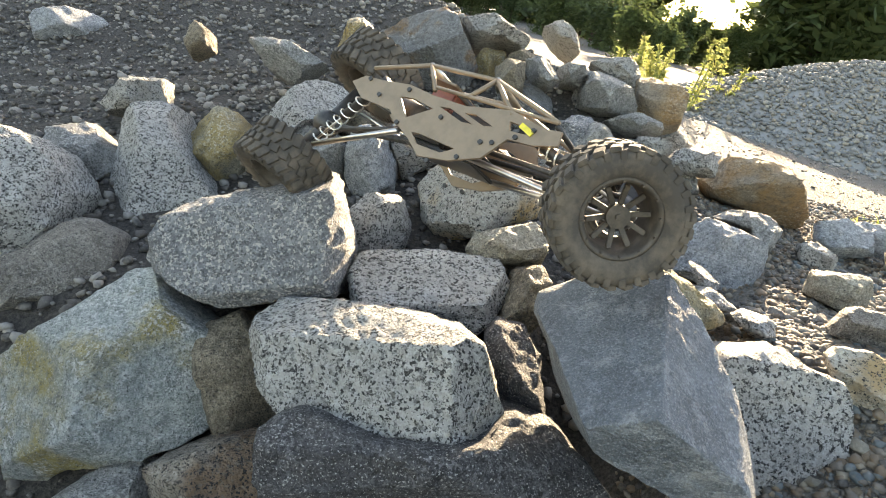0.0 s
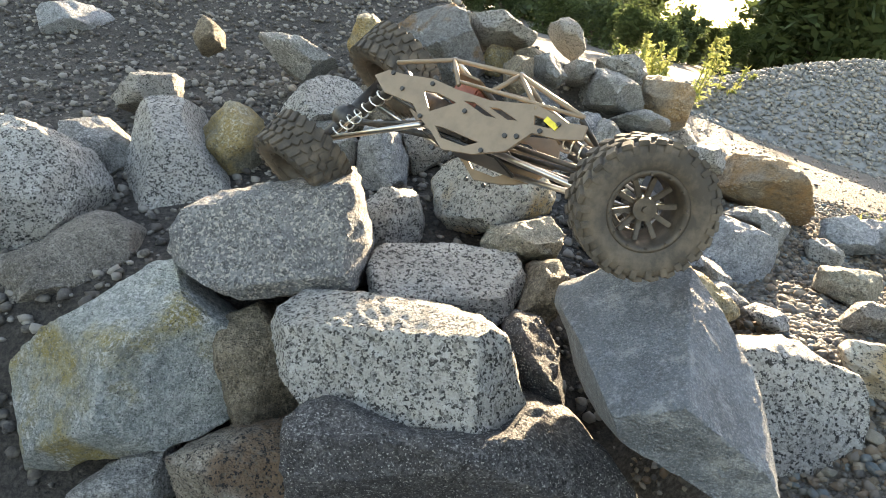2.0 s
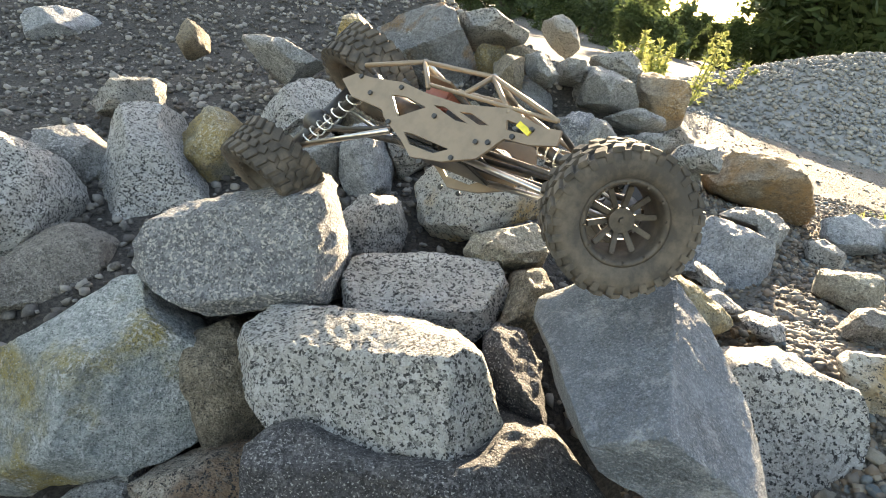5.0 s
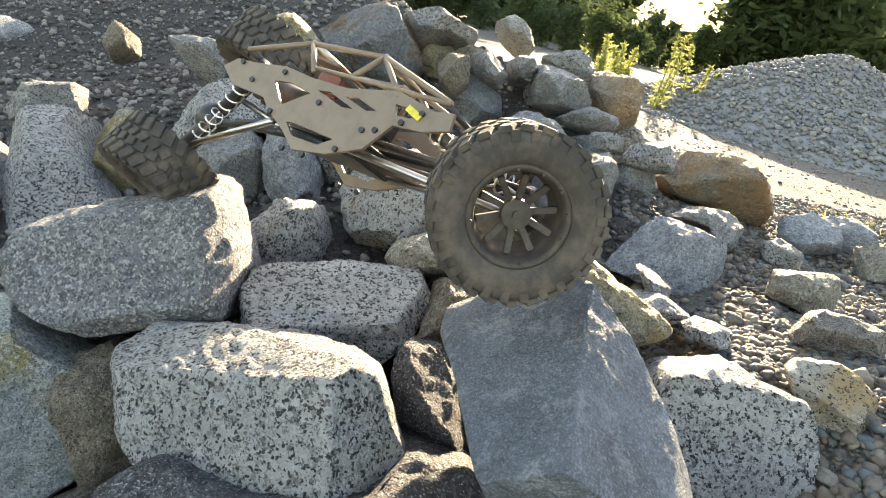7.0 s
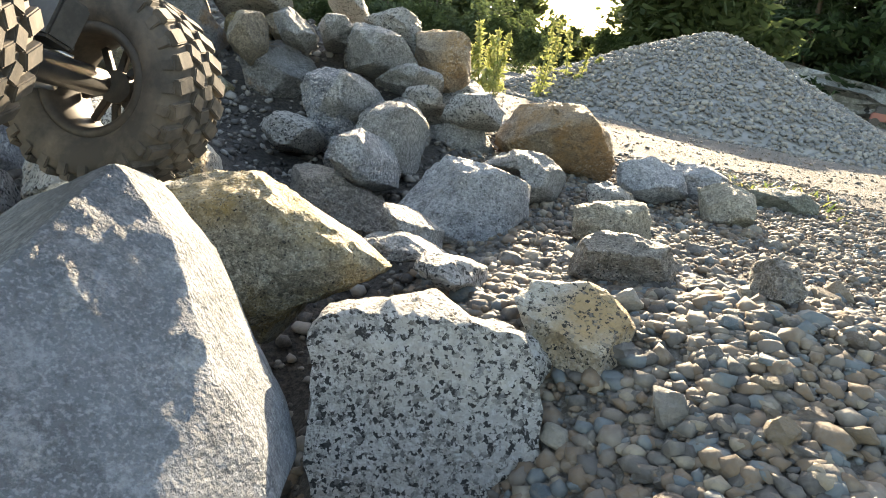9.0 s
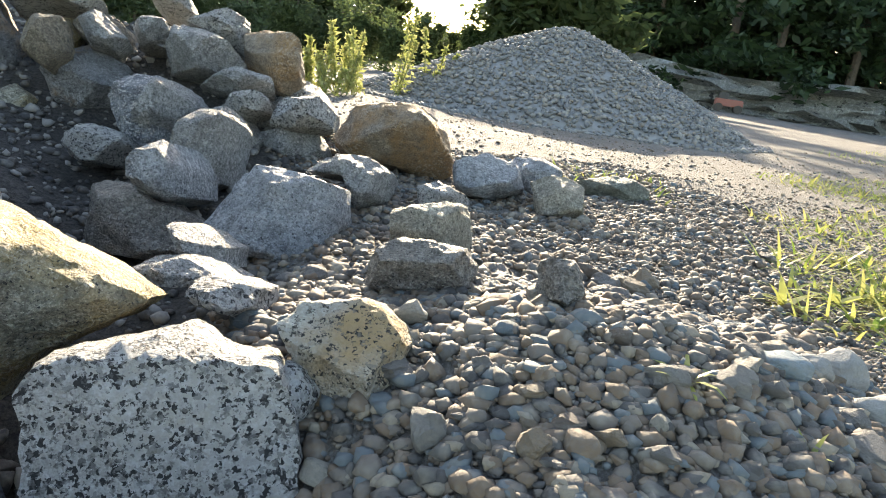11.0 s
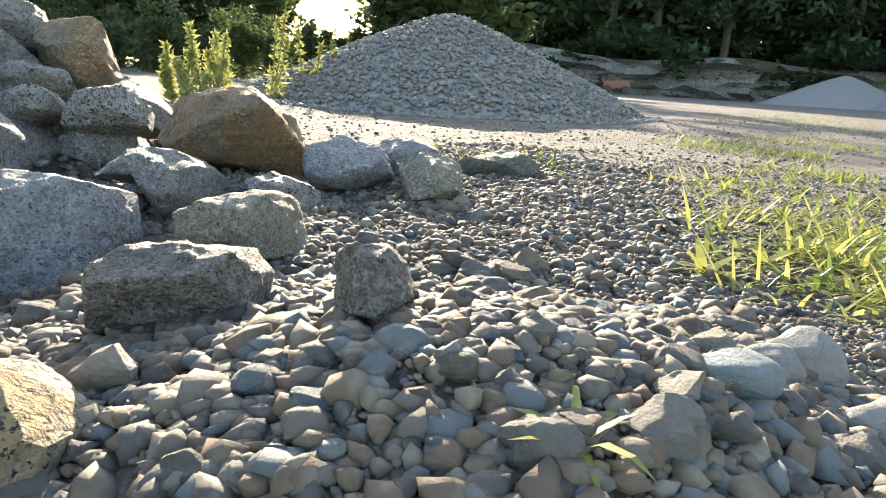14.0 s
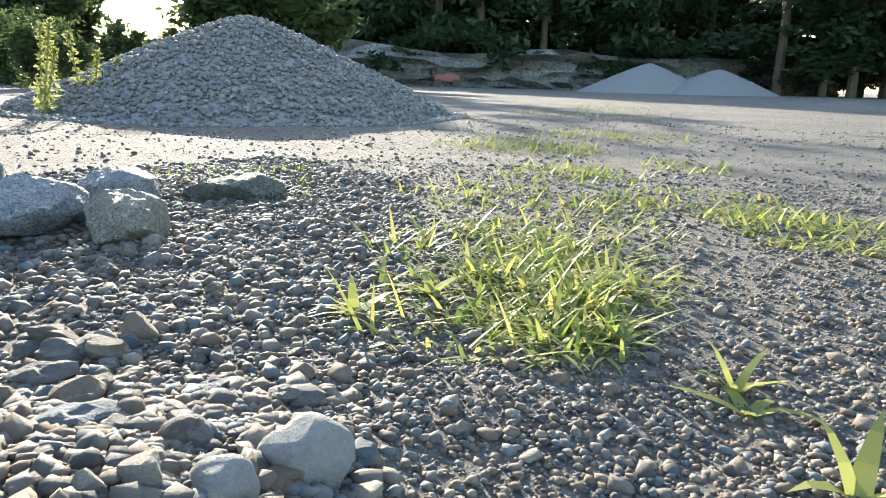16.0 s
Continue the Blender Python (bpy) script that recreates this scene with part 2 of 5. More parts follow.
def plain(name, colour, rough=0.6, metal=0.0, wear=None, scale=90, relief=0.0):
    m, nt, bsdf = nodes_of(name)
    tc = nt.nodes.new("ShaderNodeTexCoord")
    n = noise_node(nt, tc.outputs["Object"], scale, 5, 0.65)
    c = mix(nt, ramp(nt, n, 0.42, 0.7, (0, 0, 0), (0.8, 0.8, 0.8)), colour, wear or tuple(x * 0.7 for x in colour))
    nt.links.new(c, bsdf.inputs["Base Color"])
    bsdf.inputs["Roughness"].default_value, bsdf.inputs["Metallic"].default_value = rough, metal
    if relief:
        bump(nt, bsdf, n, 0.6, relief)
    return m


def leaf_material(name, a, b, through_light=0.45):
    m, nt, bsdf = nodes_of(name)
    geo = nt.nodes.new("ShaderNodeNewGeometry")
    c = ramp(nt, geo.outputs["Random Per Island"], 0.0, 1.0, a, b)
    nt.links.new(c, bsdf.inputs["Base Color"])
    bsdf.inputs["Roughness"].default_value = 0.5
    trans = nt.nodes.new("ShaderNodeBsdfTranslucent")
    nt.links.new(c, trans.inputs[0])
    both = nt.nodes.new("ShaderNodeMixShader")
    both.inputs[0].default_value = through_light
    nt.links.new(bsdf.outputs[0], both.inputs[1])
    nt.links.new(trans.outputs[0], both.inputs[2])
    nt.links.new(both.outputs[0], nt.nodes["Material Output"].inputs[0])
    return m


GRASS = leaf_material("grass_blade", (0.15, 0.24, 0.035), (0.46, 0.42, 0.14), 0.5)
WEED = leaf_material("weed_leaf", (0.26, 0.3, 0.08), (0.5, 0.48, 0.2), 0.6)
LEAF = leaf_material("hazy_tree_leaf", (0.05, 0.075, 0.028), (0.11, 0.145, 0.055), 0.45)
FIR = leaf_material("fir_needles", (0.018, 0.035, 0.014), (0.05, 0.085, 0.03), 0.25)
STEM = plain("green_stem", (0.2, 0.22, 0.08), 0.6)
BARK = plain("bark", (0.11, 0.085, 0.06), 0.9, wear=(0.05, 0.04, 0.03), scale=12)
RUBBER = plain("dusty_black_rubber", (0.05, 0.043, 0.036), 0.85, wear=(0.15, 0.12, 0.09), scale=38, relief=0.002)
TAN = plain("tan_painted_plate", (0.235, 0.175, 0.12), 0.45, 0.2, wear=(0.175, 0.13, 0.09), scale=45)
BLACK = plain("black_plastic", (0.018, 0.018, 0.018), 0.45, wear=(0.06, 0.055, 0.05))
STEEL = plain("bare_steel_rod", (0.5, 0.48, 0.45), 0.28, 1.0)
SPRING = plain("pale_spring_steel", (0.62, 0.6, 0.56), 0.35, 0.9)
GUN = plain("dark_grey_wheel", (0.045, 0.037, 0.03), 0.6, 0.2, wear=(0.1, 0.08, 0.06))
YELLOW = plain("yellow_label", (0.75, 0.62, 0.06), 0.5)
RED = plain("red_paint", (0.3, 0.1, 0.07), 0.5)
CLIFF = rock_material("quarry_face", (0.34, 0.34, 0.31), (0.16, 0.16, 0.15), 0.0, grain=4)
ROAD = plain("packed_fine_gravel", (0.26, 0.255, 0.245), 0.95, wear=(0.19, 0.185, 0.175), scale=20, relief=0.004)


# ---- mesh helpers ----
def thing_mesh(name, bm_or_data, material, smooth=False):
    if isinstance(bm_or_data, bmesh.types.BMesh):
        me = bpy.data.meshes.new(name)
        bm_or_data.to_mesh(me)
        bm_or_data.free()
    else:
        me = bpy.data.meshes.new(name)
        me.from_pydata(*bm_or_data)
    me.materials.append(material)
    if smooth:
        me.shade_smooth()
    return me


def part(name, bm, material, parent, label="", m=None, smooth=False):
    ob = new(name, thing_mesh(name, bm, material, smooth))
    ob.parent = parent
    if m is not None:
        ob.matrix_basis = m
    if label:
        ob["label"] = label
    return ob


def box(sx, sy, sz, bevel=0.0, m=None):
    bm = bmesh.new()
    bmesh.ops.create_cube(bm, size=1, matrix=Matrix.Diagonal((sx, sy, sz, 1)))
    if bevel:
        bmesh.ops.bevel(bm, geom=bm.edges[:], offset=bevel, segments=2, affect="EDGES")
    if m is not None:
        bm.transform(m)
    return bm


def rod(a, b, r, sides=10):
    a, b = Vector(a), Vector(b)
    bm = bmesh.new()
    d = b - a
    m = Matrix.Translation((a + b) / 2) @ d.to_track_quat("Z", "Y").to_matrix().to_4x4()
    bmesh.ops.create_cone(bm, cap_ends=True, segments=sides, radius1=r, radius2=r, depth=d.length, matrix=m)
    return bm


def join_bm(*parts):
    out = bmesh.new()
    for p in parts:
        me = bpy.data.meshes.new("tmp")
        p.to_mesh(me)
        p.free()
        out.from_mesh(me)
        bpy.data.meshes.remove(me)
    return out


# ---- the ground ----
def smooth01(v):
    v = min(1.0, max(0.0, v))
    return v * v * (3 - 2 * v)


def heap_edge(y):
    pts = ((-1.0, 0.1), (0.3, 0.38), (0.8, 0.58), (1.3, 0.86), (1.9, 1.02), (2.3, 1.0), (2.85, 0.72), (3.4, 0.42), (4.2, 0.0), (5.5, -1.0))
    if y <= pts[0][0]:
        return pts[0][1]
    for (y0, e0), (y1, e1) in zip(pts, pts[1:]):
        if y <= y1:
            return e0 + (e1 - e0) * (y - y0) / (y1 - y0)
    return pts[-1][1]


def heap_share(x, y):
    return smooth01((heap_edge(y) - x) / 0.3 + 0.35) * smooth01((6.2 - y) / 1.5) * smooth01((x + 6.0) / 3.0) * smooth01((y + 3.0) / 2.0)


def height(x, y):
    w = heap_share(x, y)
    heap = -0.31 + 0.245 * max(x, -2.5) + 0.135 * min(y, 3.3) + 0.22 * smooth01((y - 2.5) / 1.7) - 0.15 * smooth01((x - 0.2) / 0.4) * smooth01((2.4 - y) / 0.5) - 0.26 * smooth01((1.15 - y) / 0.4) * smooth01((0.75 - x) / 0.4)
    flat = -0.03 + 0.025 * noise.noise((x * 0.9, y * 0.9, 3.0)) if x * x + y * y < 60 else -0.03
    z = flat * (1 - w) + heap * w
    near = max(0.0, 1 - math.hypot(x - 1, y - 1) / 6)
    z -= 0.1 * math.exp(-((x - 0.58) ** 2 + (y - 0.64) ** 2) / 0.02)
    z += 0.085 * math.exp(-((x - 0.97) / 0.24) ** 2 - ((y - 0.68) / 0.26) ** 2)          # low swell of pebbles at the heap's foot
    return z + near * (0.012 * noise.noise((x * 5, y * 5, 1.0)) + 0.006 * noise.noise((x * 17, y * 17, 2.0)) + 0.02 * w * noise.noise((x * 7, y * 7, 5.0)))


def axis_steps(lo, hi, step, far):
    inner = [lo + step * k for k in range(int((hi - lo) / step) + 1)]
    left, right, s = [], [], step
    a, b = lo, inner[-1]
    while a > -far or b < far:
        s *= 1.22
        a, b = a - s, b + s
        left.append(a)
        right.append(b)
    return left[::-1] + inner + right


def build_ground():
    xs, ys = axis_steps(-1.8, 3.0, 0.03, 600), axis_steps(-0.6, 4.6, 0.03, 600)
    verts = [(x, y, height(x, y)) for y in ys for x in xs]
    n = len(xs)
    faces = [(j * n + i, j * n + i + 1, (j + 1) * n + i + 1, (j + 1) * n + i) for j in range(len(ys) - 1) for i in range(n - 1)]
    me = thing_mesh("ground", (verts, [], faces), SOIL, True)
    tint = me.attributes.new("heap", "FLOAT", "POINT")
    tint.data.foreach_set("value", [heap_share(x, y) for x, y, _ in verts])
    return tagged(new("ground", me), "gravelly grey-brown soil rising into a dark gravel heap", "ground", kind="structure")


ground = build_ground()


# ---- loose gravel ----
def pebble_shape(rng, subdiv=1, rough=0.16, cuts=5, deep=0.72):
    bm = bmesh.new()
    bmesh.ops.create_icosphere(bm, subdivisions=subdiv, radius=1)
    o = rng.uniform(0, 50)
    for v in bm.verts:
        v.co *= 1 + rough * 2 * noise.noise(v.co * 1.1 + Vector((o, 0, 0)))
    for _ in range(cuts):
        d = Vector((rng.gauss(0, 1), rng.gauss(0, 1), rng.gauss(0, 1))).normalized()
        top = max(v.co.dot(d) for v in bm.verts) * rng.uniform(deep, 0.92)
        for v in bm.verts:
            over = v.co.dot(d) - top
            if over > 0:
                v.co -= d * over
    verts, faces = [v.co.copy() for v in bm.verts], [[v.index for v in f.verts] for f in bm.faces]
    bm.free()
    return verts, faces


def scatter(name, label, material, count, place, sizes, seed, subdiv=1, category="gravel"):
    """Very many loose stones, joined."""
    rng = random.Random(seed)
    shapes = [pebble_shape(rng, subdiv, 0.32) for _ in range(10)]
    packs = [(np.array(v), np.array(f)) for v, f in shapes]
    vs, fs, n = [], [], 0
    for _ in range(count):
        x, y, z, s = place(rng, sizes)
        v, f = packs[rng.randrange(10)]
        turn = np.array(Euler((rng.uniform(0, 6.3), rng.uniform(0, 6.3), rng.uniform(0, 6.3))).to_matrix())
        flat = np.diag([rng.uniform(0.75, 1.25), rng.uniform(0.75, 1.2), rng.uniform(0.5, 0.85)])
        spin = np.array(Euler((rng.uniform(-0.4, 0.4), rng.uniform(-0.4, 0.4), rng.uniform(0, 6.3))).to_matrix())
        vs.append((v @ turn.T) @ flat @ spin.T * s + (x, y, z))
        fs.append(f + n)
        n += len(v)
    V, F = np.concatenate(vs), np.concatenate(fs)
    me = bpy.data.meshes.new(name)
    me.vertices.add(len(V))
    me.vertices.foreach_set("co", V.ravel())
    me.loops.add(F.size)
    me.loops.foreach_set("vertex_index", F.ravel())
    me.polygons.add(len(F))
    me.polygons.foreach_set("loop_start", np.arange(0, F.size, 3))
    me.polygons.foreach_set("loop_total", np.full(len(F), 3))
    me.update()
    me.materials.append(material)
    return tagged(new(name, me), label, category, kind="stuff")


def on_flat(rng, sizes):
    while True:
        x, y = rng.uniform(0.45, 2.3), rng.uniform(0.25, 2.4)
        w = heap_share(x, y)
        bare = smooth01((x - y - 0.55) / 0.16)          # finer ground towards the grass
        if w < 0.75 and rng.random() > bare * 0.86:
            break
    s = sizes[0] * (sizes[1] / sizes[0]) ** (rng.random() ** 2.2) * (1 - 0.5 * bare)
    return x, y, height(x, y) + s * 0.25, s


def on_far_flat(rng, sizes):
    while True:
        r, a = 0.6 + 5.5 * rng.random() ** 1.4, rng.uniform(-0.15, 1.5)
        x, y = 0.8 + r * math.cos(a), 0.4 + r * math.sin(a)
        if heap_share(x, y) < 0.3:
            break
    s = sizes[0] * (sizes[1] / sizes[0]) ** (rng.random() ** 2)
    return x, y, height(x, y) + s * 0.2, s


def on_heap(rng, sizes):
    while True:
        x, y = rng.uniform(-2.3, 1.1), rng.uniform(0.5, 4.4)
        if heap_share(x, y) > 0.3:
            break
    s = sizes[0] * (sizes[1] / sizes[0]) ** (rng.random() ** 2)
    return x, y, height(x, y) + s * 0.3, s


scatter("gravel", "mixed grey and tan gravel covering the ground", GRAVEL, 22000, on_flat, (0.0026, 0.0135), 3)
scatter("fine_gravel", "fine pale gravel spread over open ground", GRAVEL, 9000, on_far_flat, (0.003, 0.011), 4)
def on_bare(rng, sizes):
    while True:
        r, a = 0.25 + 2.0 * rng.random() ** 1.2, rng.uniform(-0.35, 1.25)
        x, y = 1.0 + r * math.cos(a), 0.34 + r * math.sin(a)
        if heap_share(x, y) < 0.3 and noise.noise((x * 3.1, y * 3.1, 8.0)) > rng.uniform(-0.75, 0.25):
            break
    s = sizes[0] * (sizes[1] / sizes[0]) ** (rng.random() ** 2.0)
    return x, y, height(x, y) + s * 0.2, s


scatter("grit", "coarse pale grit strewn over the bare soil", GRAVEL, 34000, on_bare, (0.0016, 0.0062), 9)
def on_swell(rng, sizes):
    a, q = rng.uniform(0, 6.283), math.sqrt(rng.random())
    x, y = 0.93 + 0.34 * q * math.cos(a), 0.72 + 0.34 * q * math.sin(a)
    s = sizes[0] * (sizes[1] / sizes[0]) ** (rng.random() ** 1.5)
    return x, y, height(x, y) + s * 0.25, s


scatter("broken_stones", "small broken stones lying among pebbles", GRAVEL, 280, on_swell, (0.006, 0.0125), 11, 2)
scatter("loose_gravel", "loose mixed gravel heaped between the pebbles", GRAVEL, 9000, on_swell, (0.003, 0.011), 10)
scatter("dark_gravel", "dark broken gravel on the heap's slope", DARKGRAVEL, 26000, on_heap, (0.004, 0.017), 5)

# ---- pebbles that can be told apart ----
rng = random.Random(12)
PEBBLE_MESHES = []
for k in range(12):
    v, f = pebble_shape(rng, 3, 0.16, 3, 0.8) if k % 4 == 0 else pebble_shape(rng, 3, 0.36, 9, 0.6)
    PEBBLE_MESHES.append(thing_mesh("pebble", (v, [], f), PEBBLE, True))
    PEBBLE_MESHES[-1].set_sharp_from_angle(angle=radians(22))


SMOOTH_MESHES = {}
for tone, colours in (("pale", [(0.36, 0.35, 0.32), (0.3, 0.3, 0.28), (0.34, 0.31, 0.265)]), ("blue", [(0.2, 0.27, 0.31), (0.24, 0.29, 0.31)])):
    stuff = gravel_material("smooth_" + tone + "_pebble", colours, island=False)
    SMOOTH_MESHES[tone] = []
    for k in range(4):
        v, f = pebble_shape(rng, 4, 0.13, 2, 0.86)
        SMOOTH_MESHES[tone].append(thing_mesh("pebble", (v, [], f), stuff, True))


def pebble(x, y, sx, sy, sz, turn=0.0, label="smooth grey river pebble on the gravel"):
    tone = "blue" if "blue" in label else "pale" if ("white" in label or "pale" in label and "grey" not in label) and "pointed" not in label else ""
    ob = new("pebble", SMOOTH_MESHES[tone][rng.randrange(4)] if tone else PEBBLE_MESHES[rng.randrange(12)])
    ob.matrix_world = pose(x, y, height(x, y) + sz * 0.45, rng.uniform(-12, 12), rng.uniform(-12, 12), turn) @ Matrix.Diagonal((sx, sy, sz, 1))
    return tagged(ob, label, "pebble", "pebbles on the ground")


pebble(1.001, 0.597, 0.0199, 0.0181, 0.0104, -38, 'large smooth oval river pebble on the gravel')
pebble(1.172, 0.569, 0.0310, 0.0241, 0.0181, -38, 'large pale oval river pebble on bare soil')
pebble(1.227, 0.656, 0.0277, 0.0251, 0.0251, -38, 'large white rounded river pebble on bare soil')
pebble(1.164, 0.645, 0.0190, 0.0173, 0.0149, -38, 'pale rounded pebble beside a rounded one')
pebble(1.083, 0.620, 0.0229, 0.0192, 0.0133, -38, 'blue-grey pebble on the gravel')
pebble(1.104, 0.664, 0.0100, 0.0091, 0.0074, -38, 'smooth pale grey river pebble on the gravel')
pebble(1.212, 0.980, 0.0228, 0.0206, 0.0127, -38, 'smooth pale grey river pebble on the gravel')
pebble(1.006, 0.711, 0.0135, 0.0122, 0.0057, -38, 'smooth pale grey river pebble on the gravel')
pebble(1.030, 0.761, 0.0129, 0.0117, 0.0046, -38, 'smooth pale grey river pebble on the gravel')
pebble(0.980, 0.767, 0.0127, 0.0115, 0.0037, -38, 'smooth pale grey river pebble on the gravel')
pebble(0.977, 0.678, 0.0101, 0.0091, 0.0059, -38, 'smooth pale grey river pebble on the gravel')
pebble(0.956, 0.676, 0.0096, 0.0087, 0.0051, -38, 'smooth pale grey river pebble on the gravel')
pebble(0.950, 0.644, 0.0073, 0.0066, 0.0050, -38, 'smooth pale grey river pebble on the gravel')
pebble(0.964, 0.652, 0.0063, 0.0057, 0.0040, -38, 'smooth pale grey river pebble on the gravel')
pebble(0.916, 0.628, 0.0071, 0.0065, 0.0054, -38, 'smooth pale grey river pebble on the gravel')
pebble(0.918, 0.656, 0.0083, 0.0075, 0.0061, -38, 'smooth pale grey river pebble on the gravel')
pebble(0.950, 0.713, 0.0121, 0.0110, 0.0051, -38, 'smooth pale grey river pebble on the gravel')
pebble(1.201, 1.025, 0.0198, 0.0179, 0.0145, -38, 'smooth pale grey river pebble on the gravel')
pebble(1.062, 1.165, 0.0151, 0.0137, 0.0127, -38, 'smooth pale grey river pebble on the gravel')
pebble(1.028, 0.682, 0.0131, 0.0119, 0.0055, -38, 'smooth pale grey river pebble on the gravel')
pebble(1.042, 0.611, 0.0113, 0.0102, 0.0057, -38, 'smooth pale grey river pebble on the gravel')
pebble(1.128, 0.665, 0.0124, 0.0112, 0.0108, -47, 'smooth pale grey river pebble on the gravel')
pebble(1.175, 0.716, 0.0149, 0.0135, 0.0130, -47, 'smooth pale grey river pebble on the gravel')
pebble(1.169, 0.867, 0.0270, 0.0243, 0.0124, -47, 'smooth pale grey river pebble on the gravel')
pebble(1.189, 0.980, 0.0218, 0.0197, 0.0148, -47, 'smooth pale grey river pebble on the gravel')
pebble(1.257, 0.977, 0.0222, 0.0201, 0.0171, -47, 'pointed brownish stone on the pebbles')
pebble(1.401, 1.274, 0.0146, 0.0132, 0.0134, -47, 'smooth pale grey river pebble on the gravel')
pebble(0.873, 0.719, 0.0132, 0.0120, 0.0068, -32, 'smooth pale grey river pebble on the gravel')
pebble(0.828, 0.679, 0.0110, 0.0099, 0.0095, -32, 'smooth pale grey river pebble on the gravel')
pebble(0.846, 0.664, 0.0108, 0.0098, 0.0047, -32, 'smooth pale grey river pebble on the gravel')
pebble(0.941, 0.608, 0.0100, 0.0090, 0.0069, -32, 'smooth pale grey river pebble on the gravel')
pebble(0.958, 0.645, 0.0083, 0.0075, 0.0057, -32, 'smooth pale grey river pebble on the gravel')
pebble(0.943, 0.664, 0.0106, 0.0096, 0.0071, -32, 'smooth pale grey river pebble on the gravel')
pebble(0.910, 0.571, 0.0078, 0.0071, 0.0082, -32, 'pointed pale pebble standing in the gravel')
pebble(0.873, 0.574, 0.0116, 0.0105, 0.0068, -32, 'smooth pale grey river pebble on the gravel')
pebble(0.895, 0.551, 0.0143, 0.0129, 0.0066, -32, 'smooth pale grey river pebble on the gravel')
pebble(0.830, 0.607, 0.0098, 0.0089, 0.0060, -32, 'smooth pale grey river pebble on the gravel')
pebble(0.822, 0.598, 0.0059, 0.0053, 0.0039, -32, 'smooth pale grey river pebble on the gravel')
pebble(0.781, 0.634, 0.0100, 0.0091, 0.0062, -32, 'smooth pale grey river pebble on the gravel')
pebble(0.798, 0.635, 0.0091, 0.0083, 0.0042, -32, 'smooth pale grey river pebble on the gravel')
pebble(1.059, 0.632, 0.0141, 0.0127, 0.0086, -32, 'smooth pale grey river pebble on the gravel')
pebble(1.037, 0.587, 0.0125, 0.0113, 0.0077, -32, 'smooth pale grey river pebble on the gravel')
pebble(0.975, 0.553, 0.0083, 0.0075, 0.0065, -32, 'smooth pale grey river pebble on the gravel')
pebble(0.694, 0.793, 0.0136, 0.0123, 0.0069, -32, 'smooth pale grey river pebble on the gravel')

for k in range(115):
    while True:
        x, y = rng.uniform(0.62, 1.75), rng.uniform(0.42, 1.75)
        if heap_share(x, y) < 0.5 and x - y < 0.58:
            break
    s = 0.005 + 0.011 * rng.random() ** 1.8
    pebble(x, y, s * rng.uniform(0.8, 1.4), s, s * rng.uniform(0.5, 0.85), rng.uniform(0, 180), "rounded grey pebble half bedded in gravel")


for k in range(130):
    a, q = rng.uniform(0, 6.283), math.sqrt(rng.random())
    x, y = 0.95 + 0.34 * q * math.cos(a), 0.76 + 0.36 * q * math.sin(a)
    s = 0.006 + 0.012 * rng.random() ** 1.6
    pebble(x, y, s * rng.uniform(0.85, 1.4), s, s * rng.uniform(0.5, 0.9), rng.uniform(0, 180), "broken stone among pebbles at the heap's foot")


# ---- boulders ----
count = 0


